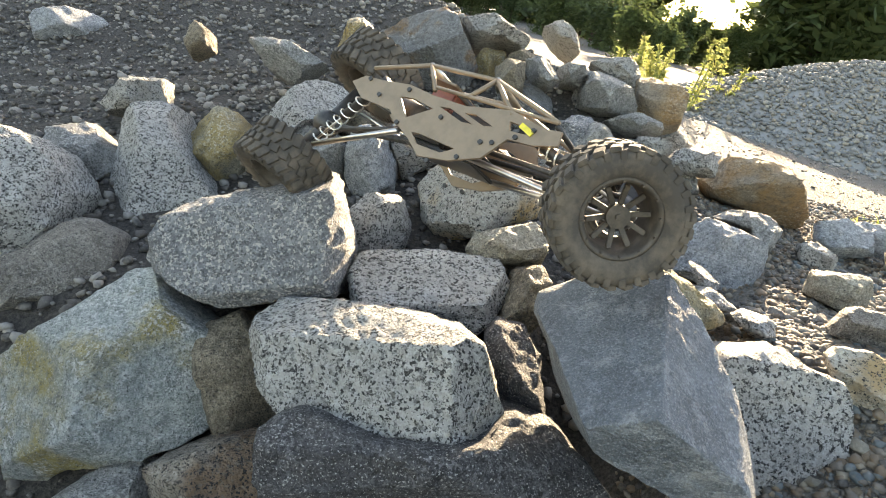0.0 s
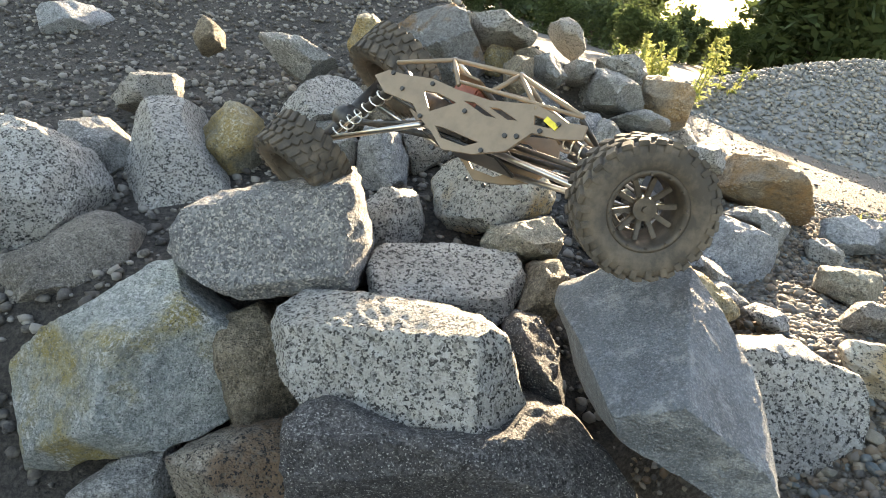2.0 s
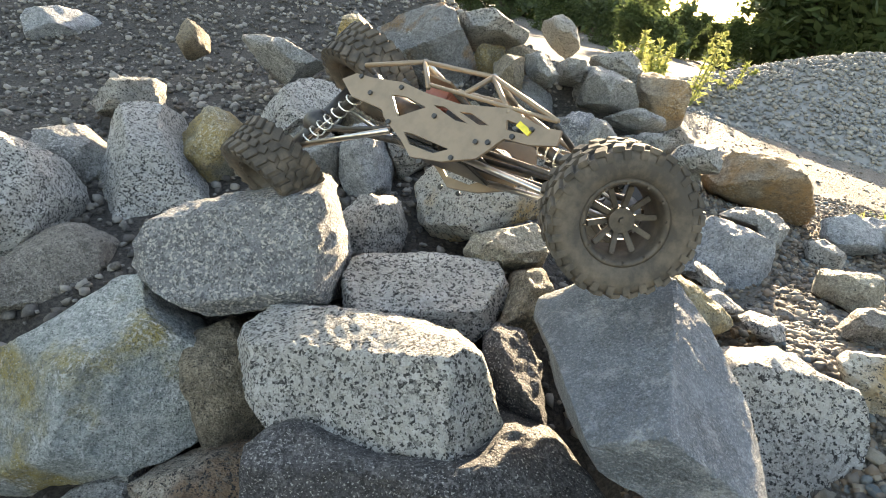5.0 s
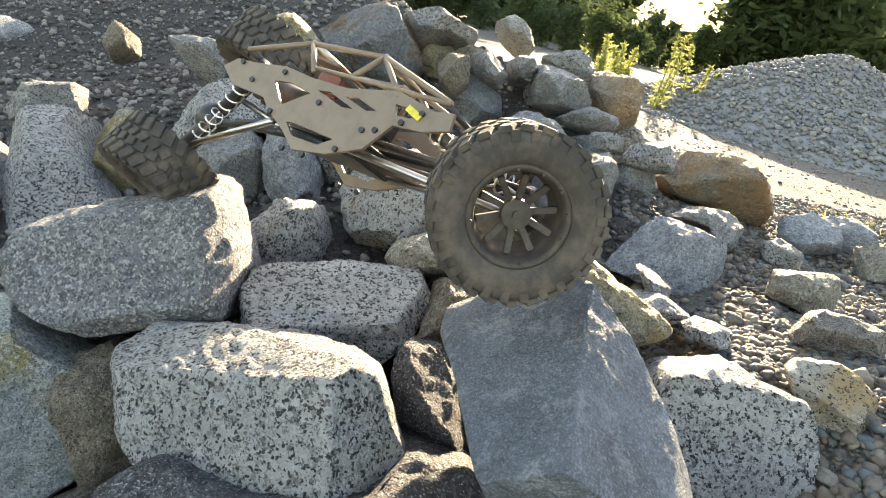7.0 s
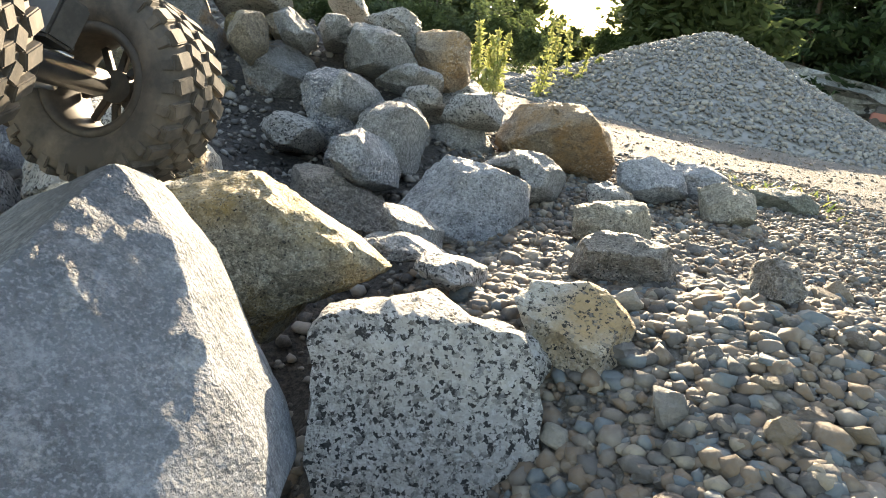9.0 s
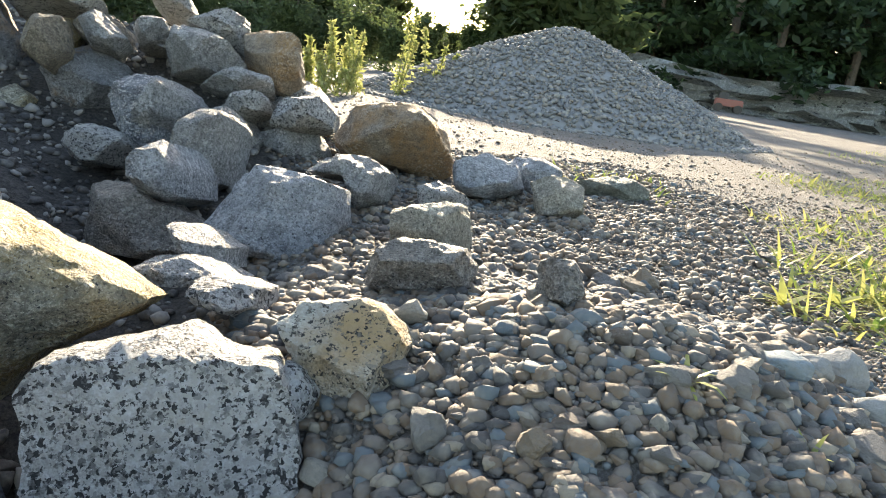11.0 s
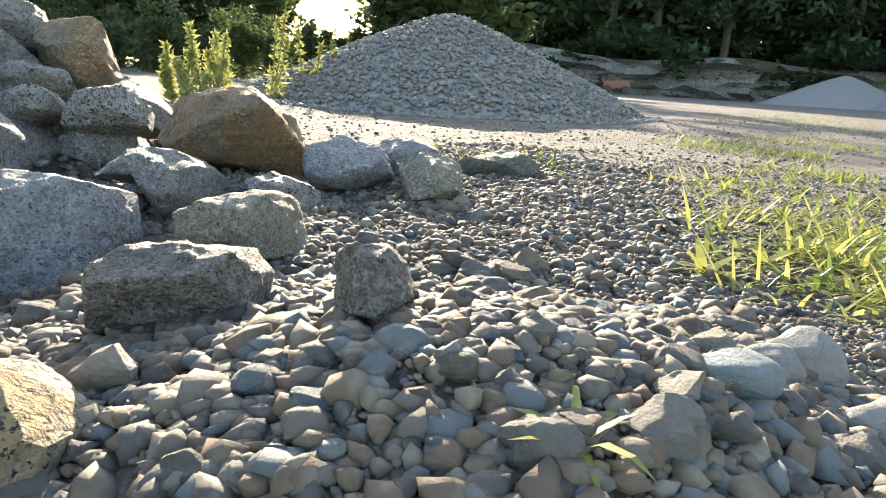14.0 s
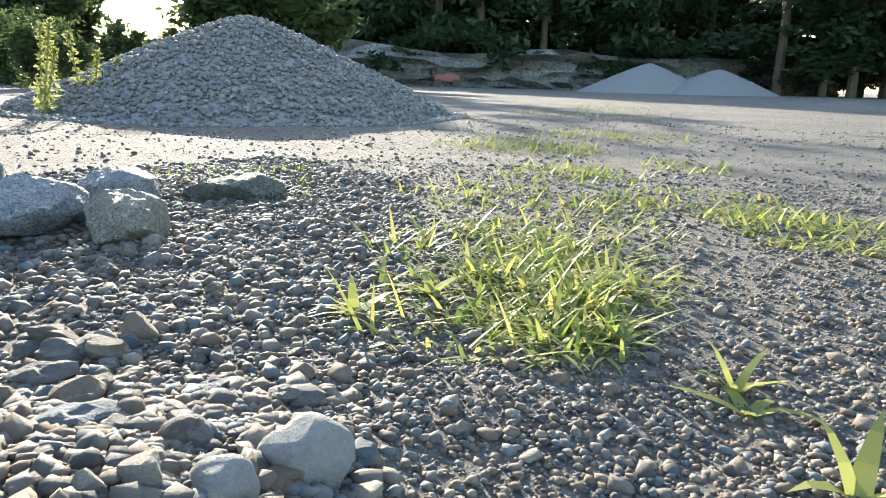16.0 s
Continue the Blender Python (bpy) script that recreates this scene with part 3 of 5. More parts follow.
def stone(name, kind, label, m, thick, slope, outline, facets=None):
    """A broken boulder: flat fracture faces meeting in worn ridges inside its outline, with a chipped, rough skin."""
    global count
    count += 1
    r = random.Random(count * 7 + 1)
    edge = []
    for (x0, y0), (x1, y1) in zip(outline, outline[1:] + outline[:1]):
        steps = max(2, round((128 if facets else 84) * math.hypot(x1 - x0, y1 - y0) / sum(math.hypot(a - c, b - d) for (a, b), (c, d) in zip(outline, outline[1:] + outline[:1]))))
        edge += [(x0 + (x1 - x0) * k / steps, y0 + (y1 - y0) * k / steps) for k in range(steps)]
    n = len(edge)
    edge = [tuple(0.22 * edge[i - 1][c] + 0.56 * edge[i][c] + 0.22 * edge[(i + 1) % n][c] for c in (0, 1)) for i in range(n)]
    size = max(max(abs(c) for p in edge for c in p), 0.02)
    # flat fracture faces: the front is the lowest of these sloping planes
    if facets:
        planes = list(facets)
    else:
        planes = [(0.62, r.uniform(-0.22, 0.22), r.uniform(-0.1, 0.25)), (0.66, r.uniform(-0.6, 0.6), r.uniform(-0.5, 0.5)), (0.7, r.uniform(-0.9, 0.9), r.uniform(-0.6, 0.6))]
        # a flat top that lies nearly level
        tall = max(y for x, y in edge) / size
        steep = r.uniform(1.7, 2.4) * size / thick
        start = tall * r.uniform(0.35, 0.7)
        planes.append((0.55 + steep * start, r.uniform(-0.3, 0.3), steep))
    sides = 0 if facets else r.choice((5, 6, 7))
    for k in range(sides):
        a = 6.283 * (k + r.uniform(-0.3, 0.3)) / sides
        reach = max(x * math.cos(a) + y * math.sin(a) for x, y in edge) / size
        lean = r.uniform(0.8, 2.6)
        planes.append((r.uniform(0.0, 0.3) + lean * reach, lean * math.cos(a), lean * math.sin(a)))
    rings = [k / 26 for k in range(25)] + [0.965, 0.985] if facets else [0.0, 0.12, 0.24, 0.36, 0.47, 0.57, 0.66, 0.74, 0.81, 0.87, 0.92, 0.96, 0.985]
    rim = [(1.0, 0.1), (1.0, 0.28), (0.995, 0.48), (0.985, 0.66), (0.96, 0.8), (0.9, 0.91), (0.75, 0.97), (0.4, 1.0), (0.0, 1.0)]
    verts, tops = [], []
    for x, y in edge:
        tops.append(max(-0.42, min(c - p * x / size - q * y / size for c, p, q in planes)))
    for s in rings[1:]:
        for x, y in edge:
            h = max(-0.42, min(c - p * x * s / size - q * y * s / size for c, p, q in planes))
            verts.append(Vector((x * s, y * s, h * thick)))
    for s, h in rim[:-1]:
        verts += [Vector((x * s, y * s, (top - (0.64 + top) * h) * thick)) for (x, y), top in zip(edge, tops)]
    front, back = len(verts), len(verts) + 1
    verts += [Vector((0, 0, min(c for c, p, q in planes) * thick)), Vector((0, 0, -0.64 * thick))]
    rings = rings + rim
    o = Vector((r.uniform(0, 40), r.uniform(0, 40), r.uniform(0, 40)))
    for i, v in enumerate(verts):
        w = v.normalized() if v.length > 1e-6 else Vector((0, 0, 1))
        chips = 0.0
        for cells, deep in ((3.0, 0.03), (7.0, 0.03), (15.0, 0.025)) if facets else ((2.3, 0.14), (5.5, 0.065)):
            q = v / size * cells + o
            far, spots = noise.voronoi(q)
            chips += (q - spots[0]).dot(noise.noise_vector(spots[0] * 3.7)) * smooth01((far[1] - far[0]) / 0.3) * deep * size
        small = (0.4 - abs(noise.noise(v * 32 + o))) * 0.006 + noise.noise(v * 70 + o) * 0.003 + noise.noise(v * 150 + o) * 0.0014
        if kind == "wedge":
            chips, small = chips * 0.5, small * 0.3
        verts[i] = v + w * (noise.noise(v / size * 1.5 + o) * (0.02 if facets else 0.04) * size + chips + small)
        verts[i].z += slope * v.x
    faces = []
    for j in range(len(rings) - 3):
        for i in range(n):
            a, b = j * n + i, j * n + (i + 1) % n
            faces.append((b, a, a + n, b + n))
    last = (len(rings) - 3) * n
    faces += [(front, i, (i + 1) % n) for i in range(n)] + [(back, last + (i + 1) % n, last + i) for i in range(n)]
    me = thing_mesh(name, (verts, [], faces), ROCK[kind], True)
    me.set_sharp_from_angle(angle=radians(30))
    ob = new(name, me)
    ob.matrix_world = m
    return tagged(ob, label, "boulder" if name == "boulder" else "stone", "stones of the heap")


stone('boulder', 'pale', 'large pale grey-green boulder with an ochre-stained corner', pose(-0.289, 0.945, -0.311, 69.1, -14.1, -4.9), 0.19, 0, [(-0.178, 0.016), (-0.118, 0.065), (-0.043, 0.107), (0.031, 0.165), (0.068, 0.173), (0.106, 0.119), (0.151, 0.082), (0.178, 0.049), (0.168, -0.071), (0.114, -0.1), (0.031, -0.117), (-0.052, -0.133), (-0.11, -0.173), (-0.155, -0.168), (-0.172, -0.109)], [(0.6, -0.5, 0.15), (0.71, 0.6, -0.1), (0.85, -0.2, 1.0), (1.05, 0, -1.1), (1.3, -1.2, -0.2), (1.35, 1.2, 0.1)])
stone('boulder', 'granite', 'white granite block with black speckles lying on its side', pose(0.082, 0.791, -0.126, 69.1, -14.1, -4.9), 0.17, 0.5, [(-0.177, 0.036), (-0.162, 0.068), (-0.132, 0.091), (-0.047, 0.088), (0.053, 0.079), (0.131, 0.063), (0.154, 0.04), (0.163, 0.004), (0.177, -0.046), (0.167, -0.068), (0.138, -0.083), (0.067, -0.085), (0.017, -0.091), (-0.047, -0.079), (-0.09, -0.072), (-0.132, -0.04), (-0.154, -0.017)], [(0.5, 0.05, 0.12), (1.55, 1.7, 0.1), (1.2, 0.1, 2.6), (1.2, 0, -2.0), (1.6, -1.4, 0)])
stone('boulder', 'greygranite', 'grey granite block with a slanting flat top', pose(-0.117, 1.057, -0.081, 69.1, -14.1, -4.9), 0.2, 0, [(-0.159, -0.027), (-0.117, 0.043), (-0.1, 0.06), (0.005, 0.082), (0.109, 0.109), (0.128, 0.107), (0.141, 0.069), (0.159, -0.018), (0.154, -0.048), (0.141, -0.093), (0.048, -0.098), (-0.03, -0.109), (-0.06, -0.096), (-0.143, -0.048)], [(0.5, -0.1, 0.1), (1.16, -0.4, 2.2), (2.0, 1.7, 0), (1.1, 0, -1.1), (1.2, -0.9, -0.3)])
stone('boulder', 'granite', 'tall pointed white granite boulder', pose(-0.373, 1.560, -0.205, 69.1, -14.1, -4.9), 0.26, 0, [(-0.145, -0.138), (-0.14, -0.001), (-0.124, 0.086), (-0.111, 0.166), (-0.06, 0.191), (-0.026, 0.2), (-0.001, 0.19), (0.007, 0.142), (0.046, 0.086), (0.089, 0.024), (0.121, -0.02), (0.145, -0.113), (-0.016, -0.2), (-0.134, -0.188)], [(0.6, 0.35, 0.1), (0.72, -0.9, 0.2), (0.95, 0.5, 1.0), (1.2, 1.2, 0.4), (1.0, -0.1, -0.8)])
stone('boulder', 'granite', 'pale granite boulder with a sunlit top', pose(-0.599, 1.347, -0.208, 69, -14.3, -4.8), 0.2, -0, [(-0.11, 0.157), (-0.035, 0.135), (0.007, 0.12), (0.071, 0.082), (0.102, 0.008), (0.081, -0.066), (0.028, -0.119), (-0.035, -0.156), (-0.11, -0.161)])
stone('boulder', 'browngrey', 'brownish grey boulder in the shade of its neighbours', pose(-0.491, 1.229, -0.338, 69, -14.3, -4.8), 0.24, -0, [(-0.148, 0.034), (-0.017, 0.075), (0.044, 0.14), (0.135, 0.105), (0.147, 0.034), (0.084, -0.016), (-0.017, -0.097), (-0.078, -0.138), (-0.148, -0.138)])
stone('stone', 'grey', 'small angular grey stone on the dark gravel slope', pose(-0.579, 1.618, -0.196, 69, -14.3, -4.8), 0.14, -0, [(-0.082, 0.067), (-0.017, 0.089), (0.04, 0.042), (0.085, -0.01), (0.066, -0.048), (-0.03, -0.106), (-0.062, -0.035)])
stone('stone', 'palegranite', 'pale angular stone half sunk in dark gravel', pose(-0.595, 1.975, -0.119, 69, -14.3, -4.8), 0.14, -0, [(-0.096, -0.014), (0.019, 0.055), (0.076, 0.055), (0.077, -0.014), (0.004, -0.037), (-0.08, -0.045)])
stone('stone', 'yellow', 'grey stone with a yellow-ochre broken underside', pose(-0.292, 1.64, -0.105, 69, -14.3, -4.8), 0.16, -0, [(-0.083, 0.033), (-0.011, 0.086), (0.028, 0.082), (0.072, 0.014), (0.048, -0.078), (0.002, -0.111), (-0.057, -0.026)])
stone('boulder', 'granite', 'long sunlit granite boulder resting on the slope', pose(-0.117, 1.693, -0.014, 70.3, -12.9, -6.9), 0.22, -0, [(-0.119, -0.054), (-0.053, 0.03), (0.019, 0.102), (0.079, 0.096), (0.127, 0.054), (0.091, -0.006), (0.031, -0.024), (-0.053, -0.102), (-0.125, -0.096)])
stone('stone', 'grey', 'flat grey stone on the dark gravel slope', pose(-0.222, 2.07, 0.062, 69, -14.3, -4.8), 0.16, -0, [(-0.11, 0.055), (-0.062, 0.06), (0.018, 0.039), (0.114, -0.009), (0.066, -0.041), (0.018, -0.073), (-0.046, -0.033)])
stone('stone', 'brown', 'small brownish pointed stone on the dark gravel', pose(-0.527, 2.325, 0.021, 69, -14.3, -4.8), 0.1, -0, [(-0.041, -0.003), (-0.014, 0.065), (0.039, 0.024), (0.039, -0.03), (-0.023, -0.056)])
stone('boulder', 'bluegrey', 'blue-grey boulder near the crest of the slope', pose(-1.16, 3.039, -0.173, 69, -14.3, -4.8), 0.3, -0, [(-0.141, -0.05), (-0.073, 0.073), (0.072, 0.085), (0.121, 0.04), (0.083, -0.05), (-0.062, -0.099)])
stone('boulder', 'yellow', 'ochre-brown boulder leaning on a grey block', pose(0.026, 2.145, 0.122, 70.3, -12.9, -6.9), 0.22, -0, [(-0.113, 0.007), (-0.074, 0.114), (-0.028, 0.106), (0.033, 0.037), (0.102, -0.07), (0.079, -0.108), (0.002, -0.085)])
stone('boulder', 'greybrown', 'big grey granite boulder with a rusty brown underside', pose(0.229, 2.375, 0.14, 70.3, -12.9, -6.9), 0.35, -0, [(-0.204, 0.104), (-0.11, 0.129), (0.059, 0.146), (0.085, 0.053), (0.136, -0.032), (0.11, -0.1), (0.059, -0.134), (-0.025, -0.117), (-0.11, -0.049)])
stone('boulder', 'palegranite', "pale granite boulder on the heap's crest", pose(0.421, 2.437, 0.259, 70.3, -12.9, -6.9), 0.22, -0, [(-0.135, 0.048), (-0.046, 0.06), (0.061, 0.003), (0.114, -0.006), (0.079, -0.041), (0.008, -0.023), (-0.081, -0.041)])
stone('stone', 'palegranite', "pale upright stone on the heap's crest", pose(0.749, 2.806, 0.291, 70.3, -12.9, -6.9), 0.2, -0, [(-0.081, 0.051), (-0.028, 0.072), (0.046, 0.019), (0.067, -0.044), (0.035, -0.076), (-0.039, -0.023)])
stone('stone', 'brown', 'squarish brown-grey stone on the heap', pose(0.427, 2.081, 0.166, 70.3, -12.9, -6.9), 0.14, -0, [(-0.043, 0.035), (-0.004, 0.053), (0.046, 0.042), (0.043, -0.036), (-0.004, -0.067), (-0.038, -0.028)])
stone('stone', 'grey', 'rough grey stone among boulders', pose(0.543, 2.174, 0.189, 70.3, -12.9, -6.9), 0.14, -0, [(-0.052, 0.044), (0.005, 0.052), (0.054, -0.021), (0.021, -0.046), (-0.028, -0.03)])
stone('stone', 'grey', 'small grey stone wedged among boulders', pose(0.655, 2.233, 0.206, 70.3, -12.9, -6.9), 0.14, -0, [(-0.044, 0.022), (0.007, 0.039), (0.049, 0.005), (0.024, -0.037), (-0.036, -0.029)])
stone('boulder', 'grey', 'grey angular boulder below the crest', pose(0.769, 2.172, 0.167, 70.3, -12.9, -6.9), 0.22, -0, [(-0.083, 0.018), (-0.05, 0.08), (0.008, 0.068), (0.108, -0.023), (0.099, -0.056), (-0.008, -0.056), (-0.075, -0.031)])
stone('stone', 'palegranite', 'whitish angular stone behind a grey boulder', pose(0.848, 2.318, 0.231, 70.3, -12.9, -6.9), 0.16, -0, [(-0.066, 0.028), (0.014, 0.046), (0.062, 0.037), (0.05, -0.07), (-0.004, -0.043), (-0.057, 0.001)])
stone('boulder', 'orange', "rounded orange-brown boulder at the heap's edge", pose(0.967, 2.253, 0.161, 70.3, -12.9, -6.9), 0.26, -0, [(-0.068, 0.113), (0.002, 0.104), (0.063, 0.026), (0.075, -0.061), (0.037, -0.104), (-0.033, -0.07), (-0.076, -0.009)])
stone('stone', 'grey', 'flat grey slab under an orange boulder', pose(0.857, 2.074, 0.114, 70.3, -12.9, -6.9), 0.2, -0, [(-0.102, 0.016), (-0.021, 0.032), (0.068, 0.008), (0.076, -0.024), (-0.021, -0.032)])
stone('stone', 'granite', 'small speckled granite stone', pose(0.049, 1.842, 0.09, 70.3, -12.9, -6.9), 0.12, -0, [(-0.049, 0.04), (-0.008, 0.057), (0.039, 0.019), (0.041, -0.048), (0.012, -0.054), (-0.035, -0.014)])
stone('boulder', 'brown', 'brown rough-broken stone between granite boulders', pose(0.033, 1.764, 0.01, 70.3, -12.9, -6.9), 0.18, -0, [(-0.091, -0.009), (-0.04, 0.068), (-0.001, 0.081), (0.086, 0.017), (0.063, -0.035), (0.024, -0.061), (-0.04, -0.061)])
stone('boulder', 'grey', 'grey boulder with a sunlit ridge', pose(-0.056, 1.592, -0.091, 70.3, -12.9, -6.9), 0.2, -0, [(-0.082, 0.02), (-0.036, 0.084), (0.028, 0.089), (0.069, 0.037), (0.057, -0.084), (0.017, -0.108), (-0.053, -0.038)])
stone('boulder', 'bluegrey', 'upright grey stone with a rounded top', pose(0.051, 1.538, -0.04, 70.3, -12.9, -6.9), 0.18, -0, [(-0.051, 0.006), (-0.031, 0.068), (0.003, 0.08), (0.043, 0.051), (0.065, -0.005), (0.06, -0.078), (-0.036, -0.084), (-0.053, -0.039)])
stone('boulder', 'palegranite', 'pale granite stone wedged behind others', pose(0.155, 1.63, -0.017, 70.3, -12.9, -6.9), 0.2, -0, [(-0.064, 0.035), (-0.028, 0.065), (0.026, 0.041), (0.086, -0.001), (0.05, -0.031), (-0.022, -0.079), (-0.046, -0.031)])
stone('boulder', 'graniteorange', 'white granite boulder with an orange-stained lower face', pose(0.277, 1.343, -0.014, 70.3, -12.9, -6.9), 0.22, -0, [(-0.122, 0.019), (-0.103, 0.054), (-0.013, 0.094), (0.056, 0.103), (0.086, 0.059), (0.131, -0.001), (0.126, -0.036), (0.047, -0.061), (-0.023, -0.09), (-0.073, -0.09), (-0.113, -0.051)])
stone('boulder', 'granite', 'speckled granite stone in a gap', pose(0.086, 1.255, -0.085, 70.3, -12.9, -6.9), 0.18, -0, [(-0.077, 0.012), (-0.021, 0.058), (0.044, 0.053), (0.06, -0.007), (0.053, -0.053), (-0.058, -0.063)])
stone('boulder', 'paleyellow', 'pale yellowish flat-topped stone', pose(0.314, 1.155, -0.047, 70.3, -12.9, -6.9), 0.2, -0, [(-0.071, 0), (-0.053, 0.026), (0.051, 0.05), (0.077, 0.013), (0.06, -0.03), (-0.001, -0.039), (-0.062, -0.021)])
stone('boulder', 'granite', 'white granite block with a flat sloping top', pose(0.174, 0.994, -0.097, 70.3, -12.9, -6.9), 0.17, 0, [(-0.132, 0.037), (-0.121, 0.063), (-0.105, 0.072), (0.001, 0.076), (0.112, 0.063), (0.132, 0.014), (0.109, -0.026), (0.048, -0.076), (0.032, -0.04), (-0.045, -0.021), (-0.121, -0.009)], [(0.45, 0.1, 1.0), (0.5, 0.1, -0.3), (1.4, 1.5, 0), (1.5, -1.3, 0)])
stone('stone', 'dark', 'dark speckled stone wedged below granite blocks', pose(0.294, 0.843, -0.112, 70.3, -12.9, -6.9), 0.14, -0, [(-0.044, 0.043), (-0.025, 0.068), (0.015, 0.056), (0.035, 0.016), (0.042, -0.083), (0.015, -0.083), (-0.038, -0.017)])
stone('stone', 'brown', 'brownish stone behind a blue-grey rock', pose(0.335, 1.009, -0.077, 70.3, -12.9, -6.9), 0.14, -0, [(-0.054, -0.052), (-0.022, 0.05), (0.025, 0.058), (0.049, 0.003), (0.002, -0.06)])
stone('boulder', 'wedge', 'large blue-grey wedge-shaped rock with pale veins', pose(0.375, 0.668, 0.016, 70.3, -12.9, -6.9), 0.2, 0, [(0.035, 0.11), (0.068, 0.059), (0.088, 0.001), (0.112, -0.059), (0.118, -0.098), (0.09, -0.13), (0.047, -0.138), (-0.071, -0.069), (-0.088, -0.03), (-0.098, 0.016), (-0.114, 0.053), (-0.106, 0.076), (-0.068, 0.091), (-0.047, 0.102), (-0.003, 0.107)], [(0.66, 0.66, 0.62), (0.777, -0.647, 1.173), (0.954, -0.209, -0.504), (1.25, 1.5, 0.4)])
stone('boulder', 'yellow', 'ochre and green-stained rock with a sloping ridge', pose(0.5, 0.919, 0.008, 73.8, -9.3, -16.9), 0.13, -0, [(-0.108, 0.06), (-0.083, 0.075), (-0.034, 0.078), (0.016, 0.045), (0.076, 0.011), (0.11, -0.019), (0.066, -0.039), (0.016, -0.059), (-0.014, -0.099), (-0.044, -0.054)])
stone('boulder', 'granite', 'squarish white granite block with black flecks', pose(0.630, 0.747, -0.071, 72.4, -10.8, -11.1), 0.13, 0, [(-0.091, 0.082), (-0.077, 0.096), (-0.028, 0.098), (0.009, 0.102), (0.024, 0.092), (0.039, 0.079), (0.074, 0.071), (0.082, 0.03), (0.079, -0.04), (0.065, -0.089), (0.041, -0.114), (-0.042, -0.111), (-0.077, -0.081), (-0.093, -0.02), (-0.088, 0.035)], [(0.55, 0.05, 0.1), (1.95, 0.3, 2.0), (2.2, 1.9, 0), (2.0, -1.7, 0), (1.7, 0, -1.3)])
stone('boulder', 'orangegranite', 'granite stone with an orange broken face lying on pebbles', pose(0.744, 0.753, 0.012, 75.9, -4.2, -32.0), 0.086, 0, [(-0.05, 0.018), (-0.039, 0.032), (-0.003, 0.039), (0.02, 0.036), (0.032, 0.026), (0.045, 0.016), (0.05, 0.009), (0.045, -0.008), (0.042, -0.027), (0.03, -0.033), (-0.003, -0.039), (-0.019, -0.033), (-0.029, -0.016), (-0.042, 0.004)], [(0.42, 0.1, 0.7), (0.5, -0.2, -0.3), (1.3, 1.3, -0.1), (1.1, -0.9, -0.5)])
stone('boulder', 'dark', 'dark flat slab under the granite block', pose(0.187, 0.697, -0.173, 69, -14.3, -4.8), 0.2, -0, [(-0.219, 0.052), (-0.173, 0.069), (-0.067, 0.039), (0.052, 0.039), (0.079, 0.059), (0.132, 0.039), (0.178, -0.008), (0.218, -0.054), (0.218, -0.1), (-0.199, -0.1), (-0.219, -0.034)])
stone('stone', 'grey', "grey stone at the heap's foot", pose(-0.248, 0.84, -0.432, 69, -14.3, -4.8), 0.14, -0, [(-0.062, -0.002), (0.002, 0.039), (0.059, 0.047), (0.071, -0.026), (-0.07, -0.058)])
stone('boulder', 'brown', 'dark reddish brown boulder deep in a gap between blocks', pose(-0.084, 0.949, -0.296, 69.1, -14.1, -4.9), 0.16, 0, [(-0.051, 0.111), (-0.004, 0.124), (0.047, 0.077), (0.064, -0.009), (0.047, -0.085), (-0.004, -0.119), (-0.047, -0.094), (-0.064, 0.009)])
stone('stone', 'granitebrown', "brown-stained granite stone at the heap's foot", pose(-0.084, 0.806, -0.34, 69, -14.3, -4.8), 0.15, -0, [(-0.101, 0.014), (-0.008, 0.045), (0.053, 0.053), (0.084, 0.03), (0.08, -0.063), (-0.108, -0.078)])
stone('boulder', 'orange', 'large orange-brown boulder with a pale top', pose(1.225, 1.894, 0.034, 73.8, -9.3, -16.9), 0.3, -0, [(-0.172, 0.026), (-0.104, 0.094), (0.005, 0.092), (0.074, 0.06), (0.121, 0.006), (0.128, -0.083), (0.087, -0.104), (-0.008, -0.063), (-0.131, -0.029)])
stone('boulder', 'bluegrey', "large smooth blue-grey boulder at the heap's foot", pose(0.795, 1.297, -0.011, 75.9, -4.2, -32.0), 0.15, 0, [(-0.105, -0.048), (-0.086, -0.004), (-0.058, 0.04), (-0.036, 0.069), (0.008, 0.066), (0.053, 0.059), (0.1, 0.047), (0.105, -0.004), (0.087, -0.055), (0.053, -0.069), (-0.004, -0.069), (-0.092, -0.057)], [(0.5, 0.35, 0.1), (0.52, -0.5, 0.45), (0.95, 0.1, 1.4), (1.0, 0, -0.9), (1.3, 1.3, 0)])
stone('boulder', 'grey', 'grey boulder behind a larger one', pose(0.991, 1.496, 0.009, 75.7, -4.8, -31.2), 0.18, -0, [(-0.092, 0.006), (-0.061, 0.037), (0.028, 0.04), (0.064, 0.015), (0.055, -0.039), (0.01, -0.056), (-0.003, -0.003)])
stone('boulder', 'browngrey', 'flat brownish grey slab with a sunlit top', pose(0.879, 0.921, 0.027, 75.9, -4.2, -32.0), 0.097, 0, [(-0.059, -0.019), (-0.049, 0.004), (-0.04, 0.021), (-0.024, 0.029), (0.01, 0.028), (0.045, 0.025), (0.059, 0.006), (0.058, -0.014), (0.036, -0.023), (-0.019, -0.029), (-0.054, -0.026)], [(0.6, 0.0, 0.9), (0.45, 0.1, -0.5), (1.3, 1.3, 0), (1.2, -1.1, 0)])
stone('stone', 'granite', 'white granite stone on the pebbles', pose(0.680, 0.920, -0.003, 75.7, -4.8, -31.2), 0.095, -0, [(-0.037, 0.004), (-0.021, 0.016), (0.007, 0.016), (0.03, 0.009), (0.031, -0.014), (0.007, -0.022), (-0.017, -0.009)])
